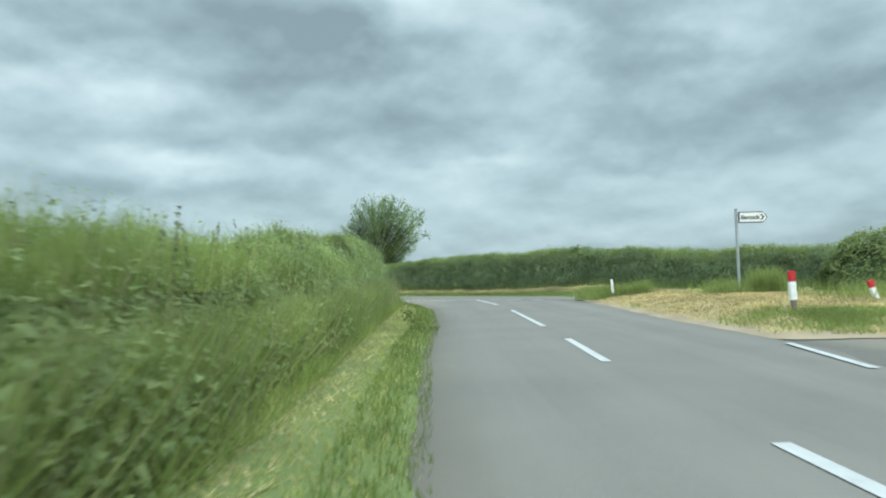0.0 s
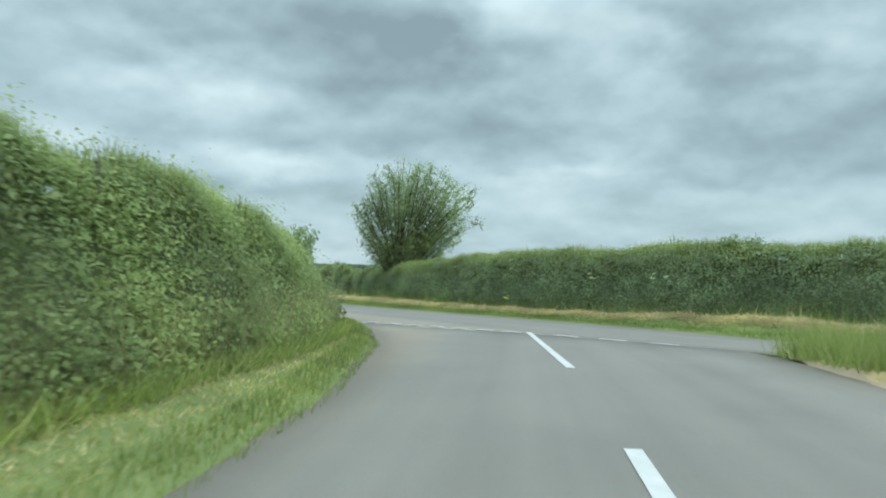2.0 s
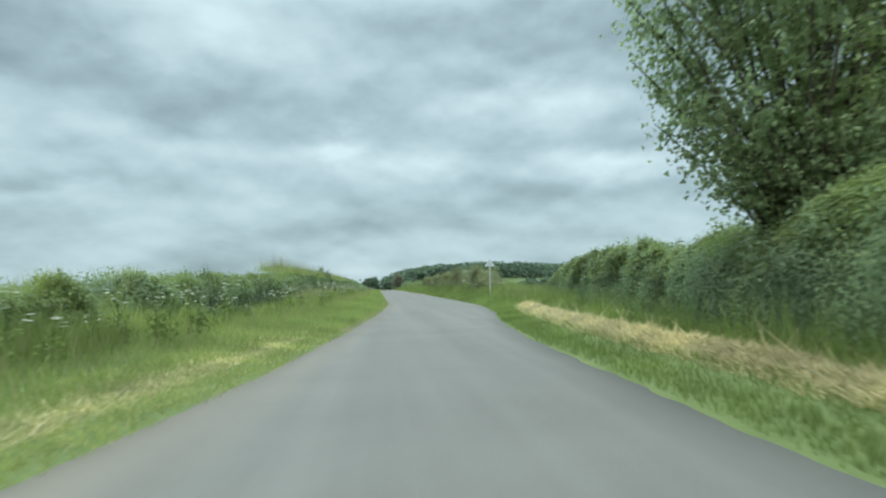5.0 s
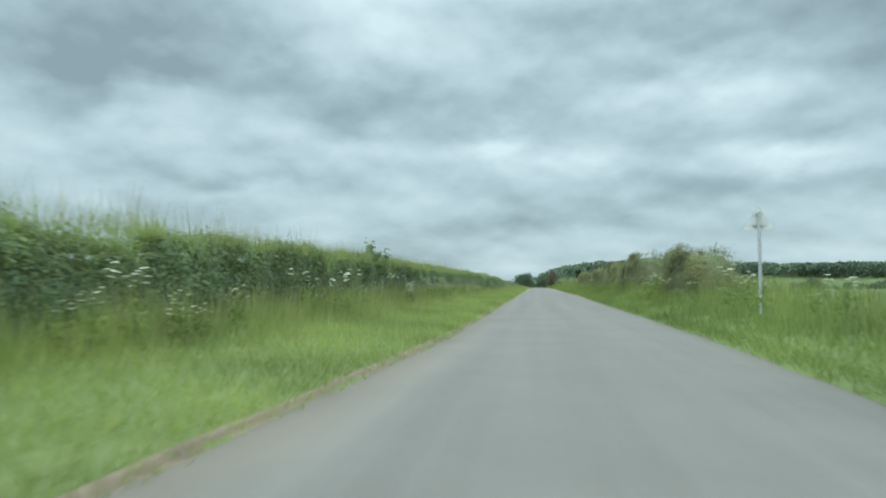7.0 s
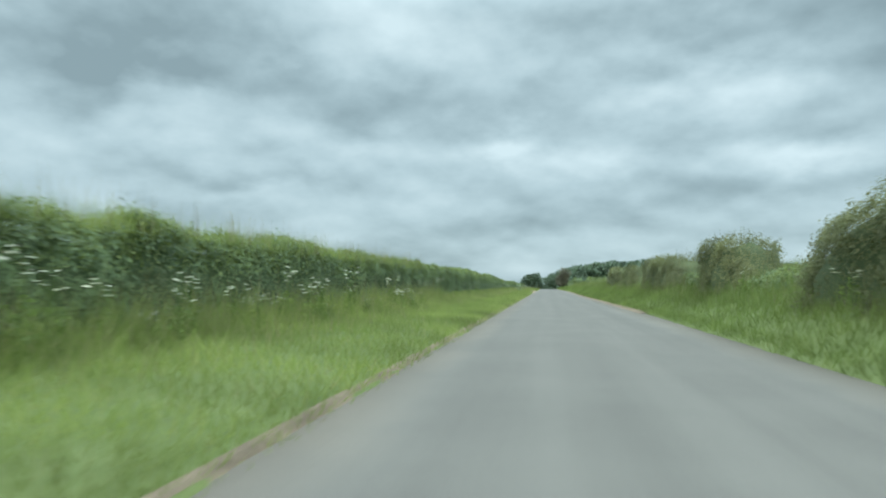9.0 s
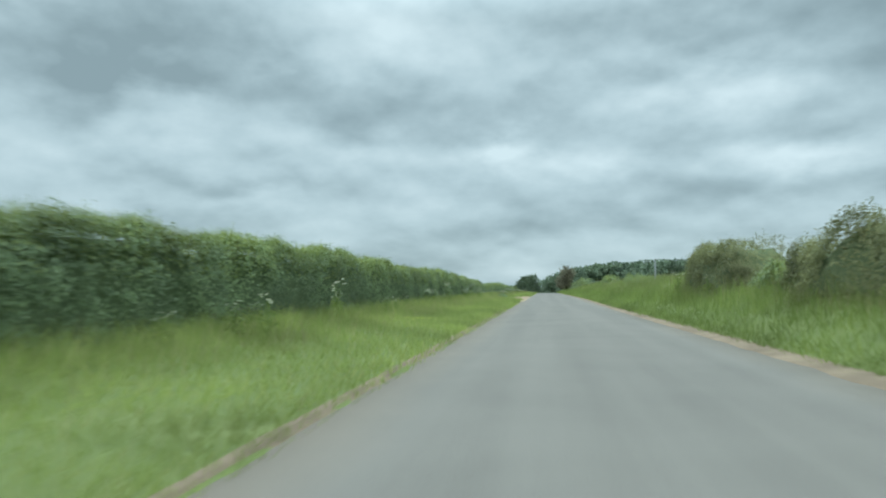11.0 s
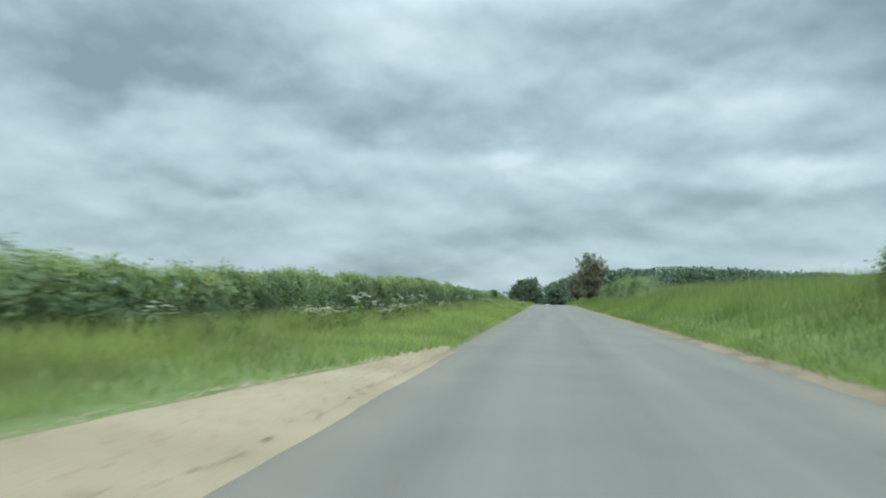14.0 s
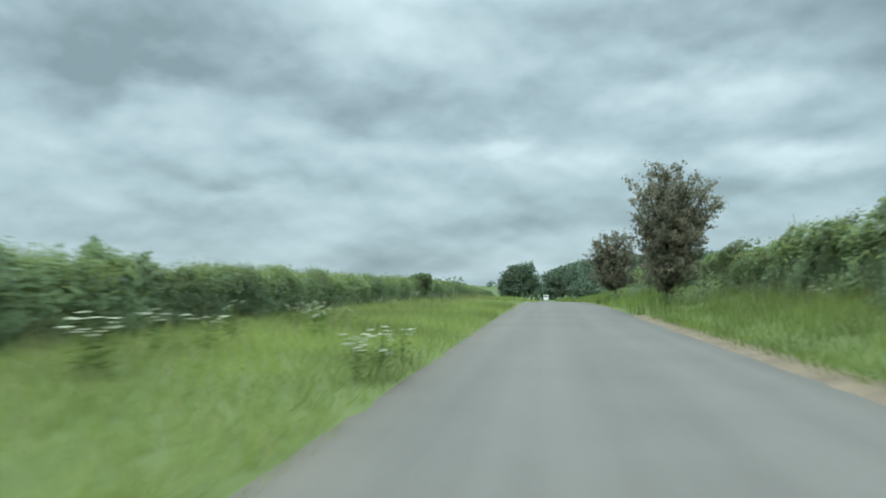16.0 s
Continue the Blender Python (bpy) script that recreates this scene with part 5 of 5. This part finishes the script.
# triangular warning sign seen from behind
warn = thing("road_sign", 5.2, 13.33, 0.45, 0, "triangular road sign on a steel post seen from behind", "road sign")
part("post", round_post("post", GALV, 0.038, 2.45), warn, "grey galvanised post")
for name, mat, y0, size in (("sign_plate", SIGN_BACK, 0.055, 0.72), ("sign_face", WHITE, 0.063, 0.70), ("red_border", RED_FACE, 0.068, 0.69)):
    bm = bmesh.new()
    h = size * 0.84
    r = size * 0.045
    outline = []
    for cx, cz, a0 in ((-size / 2 + r * 1.7, r, 210), (size / 2 - r * 1.7, r, 330), (0, h - r * 2, 90)):
        for a in (-55, -25, 0, 25, 55):
            outline.append((cx + r * math.cos(radians(a0 + a)), cz + r * math.sin(radians(a0 + a))))
    vs = [bm.verts.new((x, y0, z)) for x, z in outline]
    f = bm.faces.new(vs)
    ex = bmesh.ops.extrude_face_region(bm, geom=[f])
    bmesh.ops.translate(bm, vec=(0, 0.005, 0), verts=[g for g in ex["geom"] if isinstance(g, bmesh.types.BMVert)])
    if name == "red_border":
        bmesh.ops.recalc_face_normals(bm, faces=bm.faces[:])
        for f2 in [f3 for f3 in bm.faces if abs(f3.normal.y) > 0.9]:
            bmesh.ops.inset_region(bm, faces=[f2], thickness=0.07)
            bm.faces.remove(f2)
    bmesh.ops.recalc_face_normals(bm, faces=bm.faces[:])
    me = bpy.data.meshes.new(name)
    bm.to_mesh(me)
    bm.free()
    me.materials.append(mat)
    ob = part(name, me, warn, "bare grey back plate" if name == "sign_plate" else "")
    ob.location = (0, 0, 2.0)
for zz in (2.12, 2.38):
    part("bracket", boxed("bracket", GALV, (0.26 if zz < 2.2 else 0.16, 0.03, 0.045), (0, 0.042, zz), 0.006), warn, "clamping rail")

# dark weeds at the back of the lay-by
dock = thing("weed_clump", -4.6, 149.0, 0.08, 0, "dark green clump of dock at the lay-by's edge", "weed")
a, q = rng.uniform(0, 2 * math.pi, 700), rng.uniform(0, 1, 700) ** 0.6
c = np.c_[0.55 * q * np.cos(a), 0.8 * q * np.sin(a), 0.05 + rng.uniform(0, 0.5, 700) * (1 - 0.7 * q * q)]
part("leaf_rosette", mesh_of("leaf_rosette", *leaves(c, 0.16, 0.08), HEDGE), dock, "broad dark leaves")
part("stalk", mesh_of("stalk", *blades(np.c_[rng.normal(scale=0.25, size=(24, 2)), np.zeros(24)], 0.6, 0.02), DRY_SEED), dock, "brown seeding stalks")

# pole in the field behind the bank
pole = thing("pole", 8.2, 124.9, 0.6, 0, "short dark grey pole standing behind the grassy bank", "pole")
part("shaft", capped_tube("shaft", POLE_GREY, [(0, 0, 0), (0, 0, 1.3), (0.01, 0, 2.62)], [0.075, 0.07, 0.06]), pole)
part("cap", boxed("cap", GALV, (0.17, 0.17, 0.05), (0.01, 0, 2.64), 0.01), pole, "small metal cap")

# pale van far down the lane
van = thing("van", 0.3, 446.0, -4.6, 0, "small white van far down the lane", "van")
part("body", boxed("body", WHITE, (1.75, 4.2, 1.65), (0, 2.1, 1.15), 0.12), van, "white body")
part("rear_window", boxed("rear_window", BLACK, (1.25, 0.03, 0.5), (0, -0.01, 1.55), 0.01), van, "dark rear window")
for x in (-0.72, 0.72):
    for y in (0.75, 3.4):
        w = part("wheel", capped_tube("wheel", BLACK, [(-0.1, 0, 0), (0.1, 0, 0)], [0.32, 0.32], 16), van, "black tyre")
        w.location = (x, y, 0.33)

# ---- wild flowers ----
def umbel(radius, spokes):
    """A flat, ragged flower head in one piece: rings of florets at uneven heights."""
    rings = np.array([0.4, 0.75, 1.0])
    v = [np.array([[0, 0, 0.2 * radius]])]
    for r in rings:
        a = np.linspace(0, 2 * math.pi, spokes, endpoint=False) + rng.normal(scale=0.06, size=spokes)
        rr = radius * r * rng.uniform(0.78, 1.12, spokes)
        v.append(np.stack([rr * np.cos(a), rr * np.sin(a), radius * (0.2 * (1 - r * r) + rng.uniform(-0.11, 0.11, spokes))], 1))
    k = np.arange(spokes)
    n = (k + 1) % spokes
    tri = np.stack([0 * k, 1 + k, 1 + n], 1)
    quads = [np.stack([1 + spokes * i + k, 1 + spokes * (i + 1) + k, 1 + spokes * (i + 1) + n, 1 + spokes * i + n], 1) for i in range(2)]
    q = np.concatenate(quads)
    faces = np.concatenate([tri, q[:, [0, 1, 2]], q[:, [0, 2, 3]]])
    return np.concatenate(v), faces


def cow_parsley(height, heads, radius, label, flower_mat=FLOWER, name="cow_parsley"):
    root = thing(name, 0, 0, 0, 0, label, "wild flower", "wild flowers along the verges")
    stem = [tube_arrays([(0, 0, 0), (0.02, 0, height * 0.5), (0, 0.02, height * 0.8)], [0.011, 0.009, 0.006], 5)]
    tops = []
    for k in range(heads):
        a, r = 2.4 * k + rng.uniform(-0.3, 0.3), rng.uniform(0.08, 0.3) * height * 0.8
        z0 = height * rng.uniform(0.45, 0.8)
        tip = (r * math.cos(a), r * math.sin(a), height * rng.uniform(0.78, 1.05))
        stem.append(tube_arrays([(0.01, 0.01, z0), (tip[0] * 0.6, tip[1] * 0.6, (z0 + tip[2]) / 2), tip], [0.006, 0.005, 0.004], 4))
        tops.append(tip)
    v, f = joined(stem)
    part("stem", mesh_of("stem", v, f, STEM), root, "branching green stem")
    n = 60
    a = rng.uniform(0, 2 * math.pi, n)
    r = rng.uniform(0.02, 0.22, n)
    c = np.stack([r * np.cos(a), r * np.sin(a), rng.uniform(0.1, 0.62, n) * height], 1)
    v, f = leaves(c, 0.11, 0.045)
    part("leaf_sprays", mesh_of("leaf_sprays", v, f, LUSH), root, "feathery green leaves")
    for tip in tops:
        v, f = umbel(radius * rng.uniform(0.7, 1.2), 10)
        ob = part("umbel", mesh_of("umbel", v, f, flower_mat), root, "flat flower head")
        ob.matrix_basis = pose(*tip, rng.uniform(-14, 14), rng.uniform(-14, 14), 0)
    return root


kinds = [cow_parsley(1.05, 9, 0.046, "white flowering cow parsley at the hedge foot"), cow_parsley(0.85, 7, 0.042, "low white cow parsley among verge grass"), cow_parsley(1.3, 6, 0.082, "tall white hogweed in front of the hedge")]
spots = []
for y0, y1, n in ((-28, 8, 40), (8, 22, 10), (22, 36, 34), (36, 62, 40), (62, 108, 14), (108, 126, 8), (126, 146, 26), (156, 162, 4), (162, 175, 32), (175, 202, 18), (202, 216, 16), (216, 240, 6)):
    for k in range(n):
        y = rng.uniform(y0, y1)
        spots.append((-5.95 + (0.65 if y > 162 else 0.0) + rng.normal(scale=0.4) - (0.9 if y < -10 else 0.0) * (-10 - y) / 12, y))
for x, y in ((5.3, 9.0), (5.6, 11.0), (4.9, 12.2), (5.7, 16.0), (6.0, 18.0), (5.4, 24.0), (5.7, 28.5), (5.6, 33.0), (5.8, 38.5), (5.5, 44.0), (5.8, 52.0), (5.9, 60.0), (5.7, 71.0), (5.8, 84.0), (5.9, 98.0), (5.8, 103.0), (6.3, 109.0), (6.8, 131.0), (6.6, 137.0), (6.2, 203.0), (6.1, 209.0), (6.3, 216.0)):
    spots.append((x, y))
for k in range(10):
    spots.append((rng.uniform(4.8, 5.8), rng.uniform(13, 41)))
for x, y in ((-2.1, 206.2), (-1.95, 206.6), (-2.2, 206.6), (-2.0, 207.0), (-1.95, 207.9), (-1.9, 193.9), (-2.0, 194.2), (-2.75, 193.1), (-2.9, 193.4)):
    spots.append((x, y))
for k, (x, y) in enumerate(spots):
    z = 0.2 if x < 0 else 0.5 + 0.35 * (30 < y < 108)
    z = 0.1 if -3 < x < 0 else z
    src = kinds[k % 3 if x < -3 or x > 0 else 2]
    ob = copy_thing(src, pose(x, y, z, 0, 0, rng.uniform(0, 360)))
    tall = np.interp(y, [-30, -10, 4, 90, 105, 130, 150, 163, 174, 190, 203, 240], [0.8, 0.75, 0.78, 0.82, 0.8, 0.8, 0.5, 0.52, 0.54, 0.56, 0.5, 0.5]) if x < 0 else 0.7
    wide = (1.1 if y > 160 else 0.85) if x < -3 else 0.9
    ob.scale = (wide, wide, tall * rng.uniform(0.6, 1.35)) if x < -3 or x > 0 else (0.75, 0.75, rng.uniform(0.2, 0.37))
# flowers by the junction
for (x, y, z), k, sc in (((2.35, -41.7, 0.2), 2, 1.1), ((2.7, -41.5, 0.3), 2, 1.25), ((2.2, -45.0, 0.2), 2, 1.1), ((-19.8, -60.6, 0.1), 1, 0.7), ((-9.75, -46.0, 0.2), 1, 0.9)):
    ob = copy_thing(kinds[k], pose(x, y, z, 0, 0, rng.uniform(0, 360)))
    ob.scale = (sc, sc, sc)
for src, m in zip(kinds, ((-6.0, -22.0), (-5.9, -20.5), (-6.3, 14.0))):
    src.matrix_basis = pose(*m, 0.2, 0, 0, 40)
gold = cow_parsley(0.6, 6, 0.08, "yellow-green flowering plant at the hedge foot", YELLOW, "yellow_flower")
gold.matrix_basis = pose(1.95, -37.2, 0.15, 0, 0, 0)
for k in range(7):
    ob = copy_thing(gold, pose(-3.75 + rng.normal(scale=0.2), 92.2 + rng.normal(scale=0.4), 0.06, 0, 0, 50 * k))
    ob.scale = (0.3, 0.3, 0.36)
dry = cow_parsley(1.9, 5, 0.06, "tall dry hogweed stalk with bare heads", DARK_LEAF, "dry_hogweed")
dry.matrix_basis = pose(-7.6, -31.0, 0.1, 0, 0, 20)
ob = copy_thing(dry, pose(-8.75, -35.0, 0.15, 0, 0, 130))

# the lane, its verges and hedges follow the land over the brow
for ob in [o for o in scene.objects if o.parent is None and o.name.split(".")[0] in ("road_lane", "verge_west", "verge_east_north", "soil_edge", "hedge", "verge_grass", "bank_grass", "seeding_grass")]:
    settle(ob)
